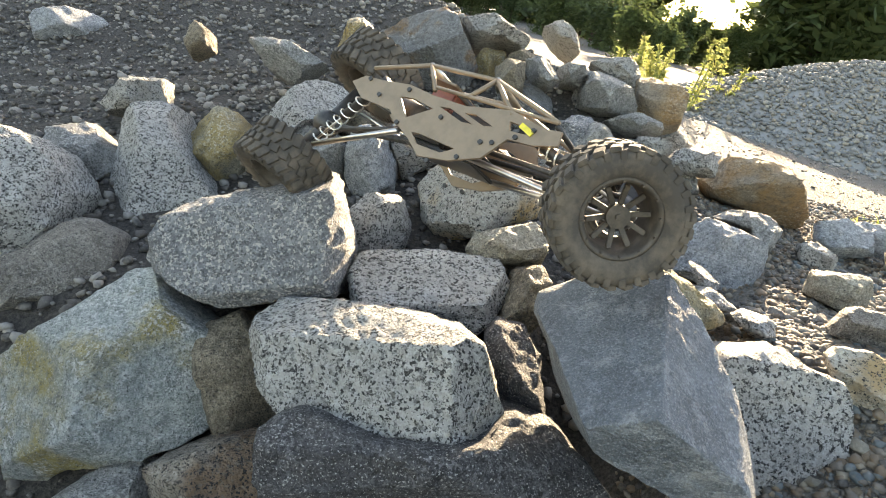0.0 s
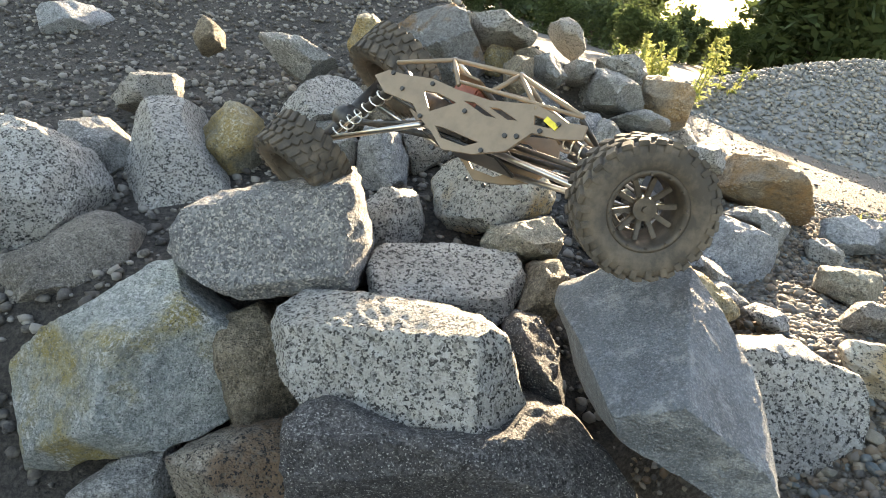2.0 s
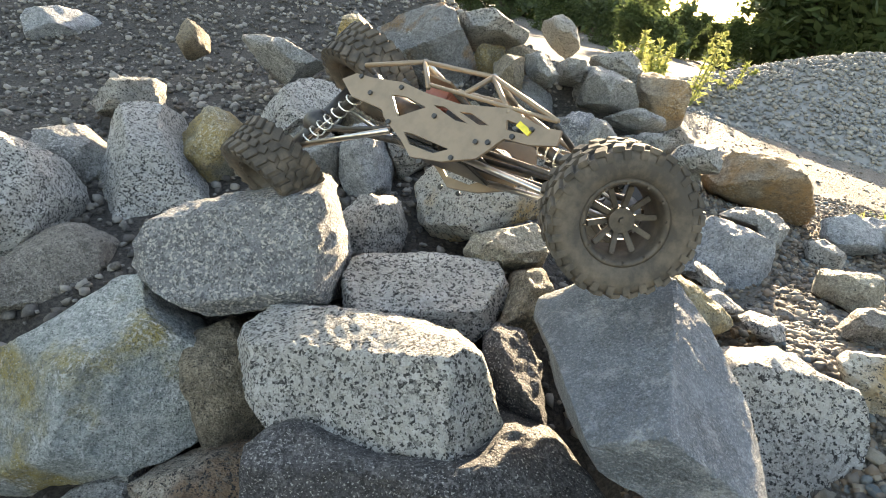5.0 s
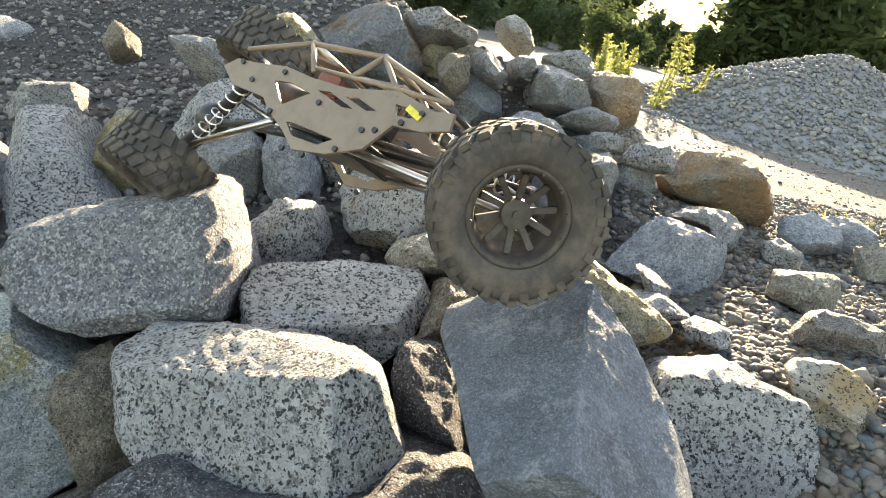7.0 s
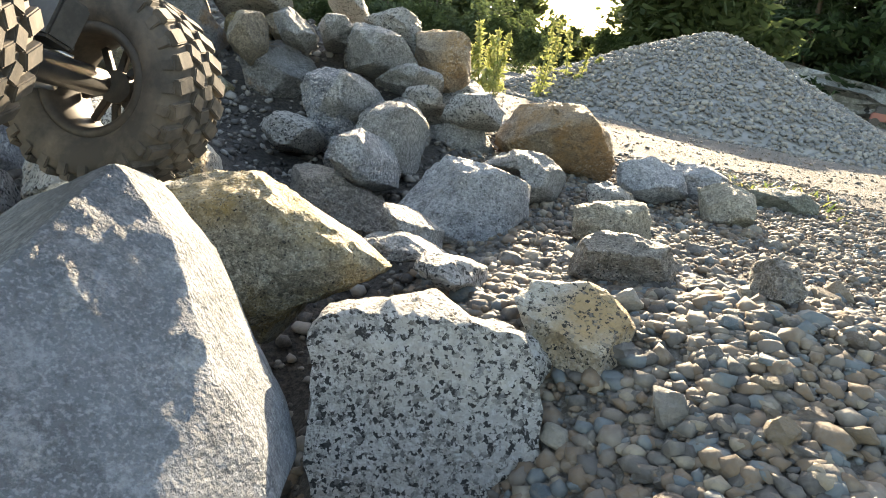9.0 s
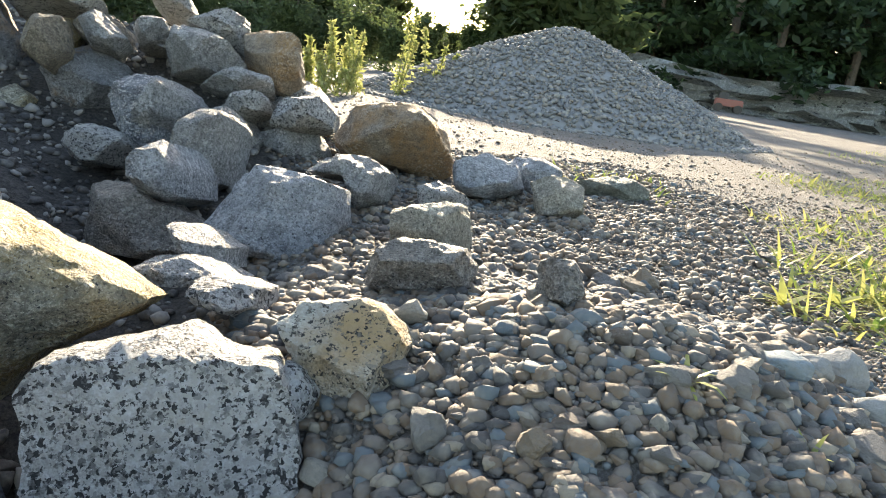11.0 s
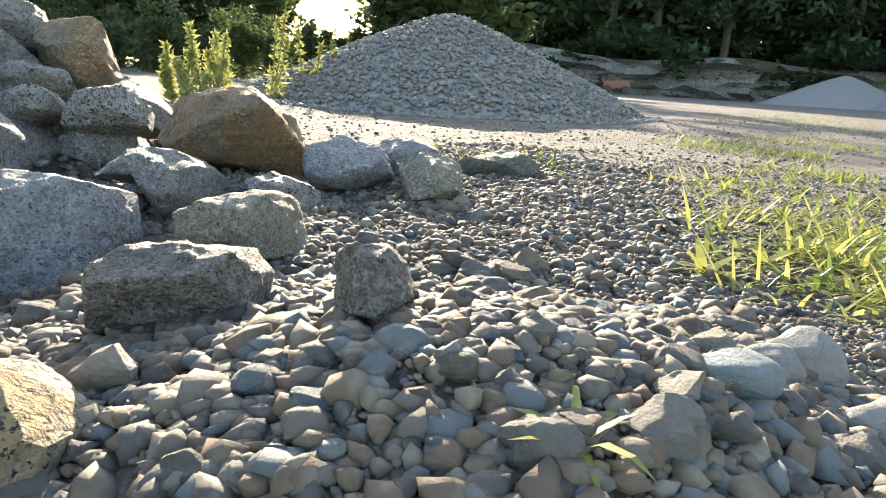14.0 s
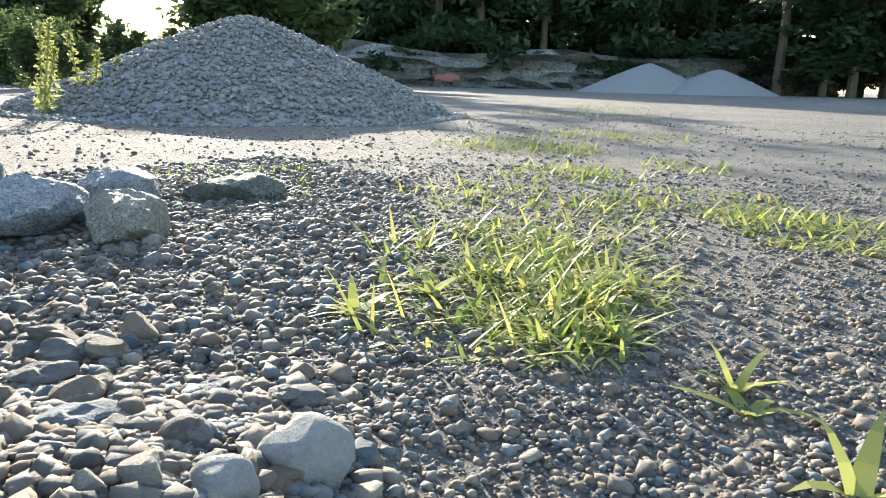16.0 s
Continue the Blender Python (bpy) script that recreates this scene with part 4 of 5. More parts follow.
stone('stone', 'granite', 'small white granite stone beside an orange one', pose(0.701, 0.734, -0.013, 75.7, -4.8, -31.2), 0.06, -0, [(-0.015, -0.001), (-0.007, 0.021), (0.005, 0.019), (0.018, 0.002), (0.011, -0.019), (-0.012, -0.021)])
stone('boulder', 'grey', 'tall grey boulder leaning on the heap', pose(0.738, 1.61, 0.029, 75.7, -4.8, -31.2), 0.18, -0, [(-0.039, -0.058), (-0.022, 0.062), (0.012, 0.083), (0.038, 0.053), (0.025, -0.066), (-0.014, -0.075)])
stone('stone', 'grey', 'rounded grey stone on the heap', pose(0.811, 1.866, 0.007, 75.7, -4.8, -31.2), 0.14, -0, [(-0.051, 0.005), (-0.024, 0.053), (0.025, 0.053), (0.057, 0.005), (0.052, -0.038), (-0.013, -0.049), (-0.045, -0.028)])
stone('stone', 'palegranite', "pale grey stone on the heap's edge", pose(0.88, 2.024, 0.038, 75.7, -4.8, -31.2), 0.16, -0, [(-0.079, 0.026), (-0.007, 0.048), (0.065, 0.008), (0.065, -0.034), (0.011, -0.046), (-0.055, -0.004)])
stone('boulder', 'palegranite', "pale rounded boulder at the heap's edge", pose(1.06, 2.248, 0.064, 75.7, -4.8, -31.2), 0.22, -0, [(-0.089, 0.014), (-0.018, 0.063), (0.031, 0.066), (0.08, -0), (0.073, -0.05), (-0.004, -0.057), (-0.074, -0.036)])
stone('stone', 'grey', "grey rounded stone at the heap's foot", pose(0.962, 1.9, 0.006, 75.7, -4.8, -31.2), 0.16, -0, [(-0.081, 0.015), (-0.023, 0.039), (0.046, 0.033), (0.07, -0.008), (0.035, -0.048), (-0.046, -0.031)])
stone('stone', 'palegranite', 'pale angular stone on the heap', pose(0.896, 2.203, 0.089, 75.7, -4.8, -31.2), 0.14, -0, [(-0.073, 0.015), (0, 0.031), (0.06, 0.002), (0.053, -0.031), (-0.04, -0.018)])
stone('boulder', 'grey', 'grey weathered boulder on the heap', pose(0.678, 1.868, 0.054, 75.7, -4.8, -31.2), 0.2, -0, [(-0.042, 0.06), (0.017, 0.065), (0.057, 0.021), (0.042, -0.029), (-0.012, -0.069), (-0.062, -0.049)])
stone('boulder', 'bluegrey', "blue-grey stone at the heap's foot", pose(0.66, 1.455, -0.002, 75.7, -4.8, -31.2), 0.18, -0, [(-0.025, 0.03), (0.004, 0.059), (0.033, 0.016), (0.037, -0.028), (-0.01, -0.042), (-0.039, -0.035)])
stone('stone', 'grey', 'flat grey stone on the pebbles', pose(0.651, 1.030, -0.016, 75.7, -4.8, -31.2), 0.115, -0, [(-0.037, 0.013), (0.004, 0.018), (0.053, -0.003), (0.017, -0.014), (-0.037, -0.014)])
stone('stone', 'grey', 'leaning grey slab among stones', pose(0.676, 1.098, -0.004, 75.7, -4.8, -31.2), 0.115, -0, [(-0.033, 0.023), (-0.012, 0.018), (0.026, -0.002), (0.028, -0.028), (-0.008, -0.012)])
stone('stone', 'greengrey', 'flat greenish grey rock beside the track', pose(1.823, 1.778, -0.044, 73.8, -9.3, -16.9), 0.18, -0, [(-0.118, 0.04), (0.001, 0.055), (0.113, 0.017), (0.091, -0.035), (0.001, -0.057), (-0.088, -0.02)])
stone('stone', 'bluegrey', 'smooth grey rock beside the track', pose(1.564, 1.792, -0.01, 73.8, -9.3, -16.9), 0.18, -0, [(-0.102, 0.007), (-0.045, 0.05), (0.04, 0.043), (0.076, 0.007), (0.062, -0.043), (-0.031, -0.064)])
stone('stone', 'browngrey', 'squarish brown-grey stone on the pebbles', pose(0.959, 0.776, 0.064, 76.2, -3.0, -34.6), 0.062, -0, [(-0.022, 0.011), (-0.014, 0.017), (0.009, 0.018), (0.017, 0.008), (0.024, -0.011), (0.006, -0.023), (-0.019, -0.02)])
stone('boulder', 'paleyellow', "pale flat-topped stone at the heap's foot", pose(1.007, 1.165, 0.010, 76.3, -2.9, -37.5), 0.134, -0, [(-0.064, 0.018), (-0.012, 0.029), (0.036, 0.039), (0.044, 0.018), (0.052, -0.03), (0.01, -0.043), (-0.064, -0.03)])
stone('stone', 'palegranite', 'pale stone on the pebbles', pose(1.159, 1.464, -0.014, 76.3, -2.9, -37.5), 0.12, -0, [(-0.051, 0.014), (-0.011, 0.034), (0.045, 0.014), (0.045, -0.031), (-0.027, -0.031)])
stone('boulder', 'bluegrey', 'rounded pale grey boulder on the gravel', pose(1.366, 1.654, 0.002, 76.3, -2.9, -37.5), 0.16, -0, [(-0.084, 0.017), (-0.013, 0.057), (0.057, 0.037), (0.078, -0.013), (0.027, -0.049), (-0.064, -0.049)])
stone('boulder', 'grey', 'cracked grey boulder on the gravel', pose(1.332, 2.319, -0.019, 76.3, -2.9, -37.5), 0.2, -0, [(-0.131, 0.031), (-0.005, 0.073), (0.122, 0.045), (0.136, -0.047), (-0.005, -0.068), (-0.117, -0.033)])
stone('boulder', 'paleyellow', 'pale squarish boulder on the gravel', pose(1.459, 1.501, 0, 76.3, -2.9, -37.5), 0.14, -0, [(-0.066, 0.025), (0.002, 0.045), (0.05, 0.025), (0.06, -0.047), (-0.046, -0.047)])
stone('boulder', 'greybrown', 'grey angular stone with a broken side on the heap', pose(0.516, 2.185, 0.076, 73.3, -9.7, -13.9), 0.2, -0, [(-0.085, -0.016), (-0.063, 0.079), (-0.012, 0.1), (0.089, 0.035), (0.096, -0.03), (0.024, -0.095), (-0.049, -0.074)])
stone('stone', 'yellow', 'yellowish squarish stone on the gravel slope', pose(0.36, 2.153, -0.001, 73.3, -9.7, -13.9), 0.14, -0, [(-0.068, 0.031), (0.007, 0.057), (0.057, 0.017), (0.06, -0.033), (0, -0.061), (-0.057, -0.011)])
stone('boulder', 'grey', 'blue-grey slab leaning among heap stones', pose(0.648, 1.959, 0.027, 73.3, -9.7, -13.9), 0.18, -0, [(-0.066, -0.004), (-0.06, 0.068), (0.007, 0.082), (0.073, 0.009), (0.06, -0.084), (-0.013, -0.071)])
stone('stone', 'palegranite', 'small pale stone on the dark gravel', pose(0.553, 1.796, -0.015, 73.3, -9.7, -13.9), 0.14, -0, [(-0.078, 0.017), (-0.018, 0.045), (0.042, 0.023), (0.066, -0.013), (0.03, -0.043), (-0.042, -0.031)])
stone('boulder', 'palegranite', 'pale grey upright stone under the crest', pose(0.736, 1.818, 0.011, 73.3, -9.7, -13.9), 0.18, -0, [(-0.049, -0.02), (-0.024, 0.055), (0.032, 0.074), (0.051, 0.018), (0.02, -0.045), (-0.03, -0.082)])
stone('stone', 'greygranite', 'grey speckled stone wedged upright', pose(0.652, 1.723, -0.05, 73.3, -9.7, -13.9), 0.14, -0, [(-0.035, -0.012), (-0.023, 0.047), (0.012, 0.059), (0.038, -0.012), (0.03, -0.047), (-0.023, -0.035)])
stone('boulder', 'granite', 'pale granite stone at the heap edge', pose(0.958, 1.828, 0.085, 73.3, -9.7, -13.9), 0.18, -0, [(-0.079, -0.014), (-0.053, 0.031), (0.024, 0.044), (0.073, 0.005), (0.062, -0.033), (-0.027, -0.033)])
stone('stone', 'palegranite', 'pale stone beneath grey slabs', pose(0.848, 1.907, 0.078, 73.3, -9.7, -13.9), 0.16, -0, [(-0.06, -0.019), (-0.033, 0.034), (0.046, 0.021), (0.053, -0.012), (-0.007, -0.025)])
stone('boulder', 'grey', 'long grey slab near the crest', pose(0.776, 2.24, 0.155, 73.3, -9.7, -13.9), 0.2, -0, [(-0.095, 0.002), (-0.065, 0.086), (0.027, 0.048), (0.112, -0.013), (0.104, -0.036), (-0.003, -0.051), (-0.08, -0.036)])
stone('stone', 'palegranite', 'bright pale stone on the crest', pose(0.836, 2.343, 0.244, 73.3, -9.7, -13.9), 0.16, -0, [(-0.094, 0.024), (-0.013, 0.04), (0.068, 0.024), (0.052, -0.057), (-0.013, -0.032)])
stone('stone', 'brown', 'dark brownish stone near the crest', pose(0.548, 2.41, 0.18, 73.3, -9.7, -13.9), 0.16, -0, [(-0.074, 0.03), (-0.017, 0.059), (0.063, 0.014), (0.071, -0.043), (0.015, -0.051), (-0.058, -0.01)])
stone('stone', 'yellow', 'ochre tinged stone near the crest', pose(0.425, 2.439, 0.152, 73.3, -9.7, -13.9), 0.16, -0, [(-0.051, -0.012), (-0.034, 0.052), (0.046, 0.061), (0.059, 0.004), (0.014, -0.052), (-0.034, -0.052)])
stone('boulder', 'greygranite', 'grey speckled boulder leaning in the heap', pose(0.66, 1.897, 0.022, 75.3, -5.4, -30.3), 0.18, -0, [(-0.07, 0.092), (-0.006, 0.111), (0.059, 0.027), (0.072, -0.08), (0.005, -0.113), (-0.06, -0.037)])
stone('boulder', 'browngrey', "long brownish slab at the heap's foot", pose(0.63, 1.443, -0.075, 75.3, -5.4, -30.3), 0.14, -0, [(-0.106, 0.059), (-0.043, 0.067), (0.052, 0.02), (0.127, -0.035), (0.075, -0.063), (-0.106, -0.047)])


# ---- gravel pile, track and far quarry ----
PILE = Vector((3.85, 5.15, 0))


def pile_height(x, y, cx, cy, rx, ry, top, seed):
    dx, dy = (x - cx) / rx, (y - cy) / ry
    d = math.hypot(dx, dy)
    a = math.atan2(dy, dx)
    d *= 1 + 0.08 * noise.noise((math.cos(a) * 1.5, math.sin(a) * 1.5, seed))
    return top * max(0.0, 1.06 - math.sqrt(d * d + 0.012)) + 0.03 * top * noise.noise((x * 2.2, y * 2.2, seed)) - 0.03 - 0.6 * max(0.0, d - 1.0)


def mound(name, label, material, cx, cy, rx, ry, top, seed, n=70):
    verts, faces = [], []
    for j in range(n + 1):
        for i in range(n + 1):
            x, y = cx + (i / n * 2 - 1) * rx * 1.25, cy + (j / n * 2 - 1) * ry * 1.25
            verts.append((x, y, pile_height(x, y, cx, cy, rx, ry, top, seed) - 0.01))
    faces = [(j * (n + 1) + i, j * (n + 1) + i + 1, (j + 1) * (n + 1) + i + 1, (j + 1) * (n + 1) + i) for j in range(n) for i in range(n)]
    return tagged(new(name, thing_mesh(name, (verts, [], faces), material, True)), label, "gravel pile")


mound("gravel_cone", "large cone of loose grey quarry gravel", ROAD, PILE.x, PILE.y, 1.55, 1.5, 0.74, 1.0)


def on_pile(rng, sizes):
    a, d = rng.uniform(0, 6.283), math.sqrt(rng.random()) * 1.12
    x, y = PILE.x + math.cos(a) * d * 1.55, PILE.y + math.sin(a) * d * 1.5
    s = sizes[0] * (sizes[1] / sizes[0]) ** (rng.random() ** 1.6)
    return x, y, max(height(x, y), pile_height(x, y, PILE.x, PILE.y, 1.55, 1.5, 0.74, 1.0)) + s * 0.2, s


scatter("pile_gravel", "loose grey stones lying all over the pile", PILEGRAVEL, 14000, on_pile, (0.009, 0.026), 6)
mound("far_mound", "low pale grey gravel pile across the quarry floor", ROAD, 33.0, 17.0, 4.6, 2.6, 1.5, 4.0, 40)
mound("far_mound", "low pale grey gravel pile across the quarry floor", ROAD, 35.6, 14.6, 4.8, 2.4, 1.3, 7.0, 40)


def quarry_face():
    rows, cols = 8, 60
    verts, faces = [], []
    for j in range(rows + 1):
        for i in range(cols + 1):
            u = i / cols
            x, y = 8 + 46 * u, 44 - 30 * u
            step = 1.3 * noise.noise((u * 14, j * 1.9, 2.0)) + 0.9 * noise.noise((u * 45, j * 3.4, 4.0))
            verts.append((x + step * 0.6, y + step - 0.12 * j, -0.2 + j / rows * (2.3 + 0.7 * noise.noise((u * 9, 0, 0)))))
    faces = [(j * (cols + 1) + i, j * (cols + 1) + i + 1, (j + 1) * (cols + 1) + i + 1, (j + 1) * (cols + 1) + i) for j in range(rows) for i in range(cols)]
    return tagged(new("quarry_face", thing_mesh("quarry_face", (verts, [], faces), CLIFF, False)), "grey broken rock face at the quarry's far edge", "rock face", kind="structure")


quarry_face()
machine = tagged(new("machine"), "small red machine parked by the far rock face", "machine")
machine.matrix_world = pose(27.5, 25.5, 0, 0, 0, -40)
part("body", box(1.3, 0.6, 0.35, 0.05, pose(0, 0, 0.45)), RED, machine, "red painted body")
part("cab", box(0.45, 0.5, 0.35, 0.04, pose(-0.3, 0, 0.75)), BLACK, machine)
for sx in (-0.45, 0.45):
    part("wheel", rod((sx, -0.34, 0.2), (sx, 0.34, 0.2), 0.2, 14), RUBBER, machine)


# ---- trees ----
def leaf_cloud(points, material, name, parent, r, count, size, up=0.3):
    verts, faces = [], []
    for _ in range(count):
        c, spread = points[r.randrange(len(points))]
        p = Vector(c) + Vector((r.gauss(0, spread), r.gauss(0, spread), r.gauss(0, spread * 0.6)))
        s = size * r.uniform(0.5, 1.4)
        d = Vector((r.gauss(0, 1), r.gauss(0, 1), r.gauss(up, 0.6))).normalized()
        e = d.orthogonal().normalized()
        k = len(verts)
        verts += [p - e * s * 0.35, p + d * s, p + e * s * 0.35, p - d * s * 0.7]
        faces.append((k, k + 1, k + 2, k + 3))
    return part(name, _bm_from(verts, faces), material, parent)


def _bm_from(verts, faces):
    me = bpy.data.meshes.new("tmp")
    me.from_pydata(verts, [], faces)
    bm = bmesh.new()
    bm.from_mesh(me)
    bpy.data.meshes.remove(me)
    return bm


def fir(seed, tall):
    r = random.Random(seed)
    tree = tagged(new("tree"), "tall dark conifer at the quarry's edge", "tree", "trees behind the quarry")
    bm = bmesh.new()
    bmesh.ops.create_cone(bm, cap_ends=True, segments=8, radius1=0.16, radius2=0.02, depth=tall, matrix=pose(0, 0, tall / 2))
    part("trunk", bm, BARK, tree)
    pts = []
    for k in range(46):
        h = tall * (0.12 + 0.86 * k / 46)
        reach = (1 - k / 46) ** 0.8 * tall * 0.2 * r.uniform(0.6, 1.2) + 0.1
        a = r.uniform(0, 6.283)
        for q in (0.3, 0.55, 0.8, 1.0):
            pts.append(((math.cos(a) * reach * q, math.sin(a) * reach * q, h - 0.18 * reach * q), 0.16 + 0.06 * tall / 8))
    leaf_cloud(pts, FIR, "crown", tree, r, 5200, 0.2, -0.2)
    return tree


def broadleaf(seed, tall):
    r = random.Random(seed)
    tree = tagged(new("tree"), "bushy broad-leaved tree against the light", "tree", "trees behind the quarry")
    bms, pts = [], []
    for k in range(7):
        a, lean = r.uniform(0, 6.283), r.uniform(0.1, 0.45)
        b = Vector((0, 0, tall * r.uniform(0.05, 0.35)))
        e = b + Vector((math.cos(a) * lean * tall, math.sin(a) * lean * tall, tall * r.uniform(0.25, 0.5)))
        bms.append(rod(b, e, 0.03, 6))
        pts += [(b.lerp(e, q), 0.06 * tall) for q in (0.4, 0.6, 0.8, 1.0)]
    bms.append(rod((0, 0, 0), (0, 0, tall * 0.8), 0.08, 8))
    pts += [((0, 0, tall * q), 0.09 * tall) for q in (0.08, 0.2, 0.35, 0.5, 0.7, 0.9)]
    part("trunk", join_bm(*bms), BARK, tree)
    leaf_cloud(pts, LEAF, "crown", tree, r, 5200, 0.19)
    return tree


firs = [fir(21, 9.0), fir(22, 10.5), fir(23, 8.0)]
leafy = [broadleaf(31, 5.0), broadleaf(32, 4.0)]
rt = random.Random(5)
used = set()


def plant(kinds, x, y, s):
    k = rt.randrange(len(kinds))
    key = (id(kinds), k)
    m = pose(x, y, -0.1, 0, 0, rt.uniform(0, 360))
    if key not in used:
        used.add(key)
        ob = kinds[k]
        ob.matrix_world = m
    else:
        ob = copy_thing(kinds[k], m)
    ob.scale = (s * rt.uniform(0.95, 1.15), s * rt.uniform(0.95, 1.15), s)


for k in range(60):          # dark wood to the east of the sun
    az = radians(36 + 64 * k / 59 + rt.uniform(-0.8, 0.8))
    d = rt.uniform(44, 58)
    plant(firs, d * math.sin(az), d * math.cos(az), rt.uniform(1.35, 1.9))
for k in range(44):          # young growth that closes the foot of the wood
    az = radians(38 + 74 * k / 43 + rt.uniform(-0.8, 0.8))
    d = rt.uniform(50, 60)
    plant(firs, d * math.sin(az), d * math.cos(az), rt.uniform(0.6, 0.9))
for k in range(48):          # lower bushes and trees below the sun and to its west
    az = radians(-30 + 66 * k / 47 + rt.uniform(-0.8, 0.8))
    d = rt.uniform(24, 34)
    gap = abs(math.degrees(az) - 25.4)
    tall = 0.5 if gap < 3.5 else 1.2 if gap < 13 else 1.5
    plant(leafy, d * math.sin(az), d * math.cos(az), tall * rt.uniform(0.8, 1.15))


for k in range(34):          # low brush in front of the trees
    az = radians(-32 + 54 * k / 33 + rt.uniform(-1, 1))
    d = rt.uniform(13, 20)
    plant(leafy, d * math.sin(az), d * math.cos(az), rt.uniform(0.22, 0.34))


# ---- weeds and grass ----
def blade(verts, faces, base, way, length, width, droop, r):
    side = Vector((-way.y, way.x, 0)).normalized() * width
    k = len(verts)
    for q in (0, 0.35, 0.7, 1.0):
        p = base + way * length * q + Vector((0, 0, -droop * length * q * q))
        w = side * (1 - q) ** 0.6 if q < 1 else side * 0
        verts += [p - w, p + w]
    faces += [(k, k + 1, k + 3, k + 2), (k + 2, k + 3, k + 5, k + 4), (k + 4, k + 5, k + 7, k + 6)]


def grass_tuft(x, y, spread, count, length, seed, label="clump of bright green grass on gravel"):
    r = random.Random(seed)
    verts, faces = [], []
    for _ in range(int(count * 2.2)):
        a, q = r.uniform(0, 6.283), math.sqrt(r.random()) * spread
        px, py = q * math.cos(a), q * math.sin(a)
        b = Vector((px, py, height(x + px, y + py) - height(x, y) - 0.003))
        lean = r.uniform(0.5, 3.0)
        aa = r.uniform(0, 6.283)
        way = Vector((math.cos(aa) * lean, math.sin(aa) * lean, 1)).normalized()
        blade(verts, faces, b, way, length * r.uniform(0.45, 1.2), 0.0018 + 0.0026 * r.random(), r.uniform(0.1, 0.8), r)
    ob = new("grass", thing_mesh("grass", (verts, [], faces), GRASS, False))
    ob.matrix_world = pose(x, y, height(x, y))
    return tagged(ob, label, "grass", kind="stuff")


def ground_weed(x, y, size, leaves, seed):
    """A low weed: a few broad blades from one crown."""
    r = random.Random(seed)
    thing = tagged(new("weed"), "low green weed with pointed leaves growing in gravel", "weed", "low weeds")
    thing.matrix_world = pose(x, y, height(x, y))
    for k in range(leaves):
        verts, faces = [], []
        a, lean = k * 2.4 + r.uniform(-0.3, 0.3), r.uniform(0.6, 1.8)
        way = Vector((math.cos(a) * lean, math.sin(a) * lean, 1)).normalized()
        blade(verts, faces, Vector((0, 0, -0.002)), way, size * r.uniform(0.6, 1.15), size * r.uniform(0.05, 0.1), r.uniform(0.2, 0.6), r)
        part("leaf", _bm_from(verts, faces), GRASS, thing)
    return thing


def tall_weed(x, y, tall, width, seed):
    r = random.Random(seed)
    thing = tagged(new("tall_weed"), "tall sunlit weed with leafy upright stalks", "weed", "tall weeds by the pile")
    thing.matrix_world = pose(x, y, -0.05)
    for k in range(r.randrange(2, 5)):
        a = r.uniform(0, 6.283)
        foot = Vector((math.cos(a) * 0.03, math.sin(a) * 0.03, 0))
        head = foot + Vector((math.cos(a) * width * 0.6, math.sin(a) * width * 0.6, tall * r.uniform(0.55, 1.08)))
        part("stalk", rod(foot, head, 0.005, 6), STEM, thing)
        pts = [(foot.lerp(head, q), 0.008 + 0.17 * width * (1 - q)) for q in (0.2, 0.32, 0.45, 0.57, 0.68, 0.78, 0.87, 0.94, 1.0)]
        leaf_cloud(pts, WEED, "foliage", thing, r, 150, 0.027, 0.7)
    return thing


grass_tuft(1.586, 0.824, .16, 170, .085, 40)
grass_tuft(1.814, 1.027, .17, 140, .08, 41)
grass_tuft(2.015, 0.999, .2, 140, .08, 42)
grass_tuft(1.772, 0.824, .15, 160, .075, 43)
grass_tuft(2.249, 1.394, .2, 140, .07, 44)
grass_tuft(2.749, 1.485, .25, 140, .07, 45)
grass_tuft(3.543, 2.246, .3, 140, .07, 46)
grass_tuft(1.576, 0.716, .08, 70, .075, 47)
grass_tuft(1.583, 0.781, .06, 40, .06, 48)
grass_tuft(1.724, 0.768, .05, 30, .09, 49)
grass_tuft(2.377, 0.638, .2, 200, .075, 50)
grass_tuft(3.329, 2.049, .3, 160, .08, 51)
grass_tuft(8.711, 4.913, .7, 160, .12, 52)
grass_tuft(6.549, 3.795, .8, 140, .1, 53)
grass_tuft(3.219, 2.245, .2, 60, .08, 54)
grass_tuft(1.934, 1.768, .12, 30, .06, 55)
grass_tuft(2.048, 1.971, .12, 40, .06, 56)
ground_weed(1.578, 0.515, .09, 5, 57)
ground_weed(1.491, 0.414, .09, 5, 58)
ground_weed(1.582, 0.902, .09, 5, 60)
ground_weed(1.612, 0.658, .06, 6, 61)
ground_weed(1.005, 0.526, 0.036, 5, 62)
tall_weed(2.297, 4.830, .62, .16, 64)
tall_weed(1.985, 4.660, .5, .16, 65)
tall_weed(2.641, 5.010, .5, .14, 66)
tall_weed(2.814, 5.093, .46, .12, 67)
tall_weed(1.854, 4.572, .48, .12, 68)
tall_weed(1.684, 4.561, .3, .08, 69)
tall_weed(2.141, 5.160, .45, .14, 70)
tall_weed(1.731, 4.408, .26, .1, 71)
grass_tuft(2.766, 1.456, .12, 70, .07, 72)
grass_tuft(2.367, 1.098, .12, 80, .07, 73)
grass_tuft(3.463, 1.979, .18, 80, .08, 74)
grass_tuft(3.212, 1.331, .16, 80, .07, 75)
grass_tuft(1.871, 0.916, .07, 70, .06, 76)
grass_tuft(1.787, 0.780, .06, 60, .06, 77)
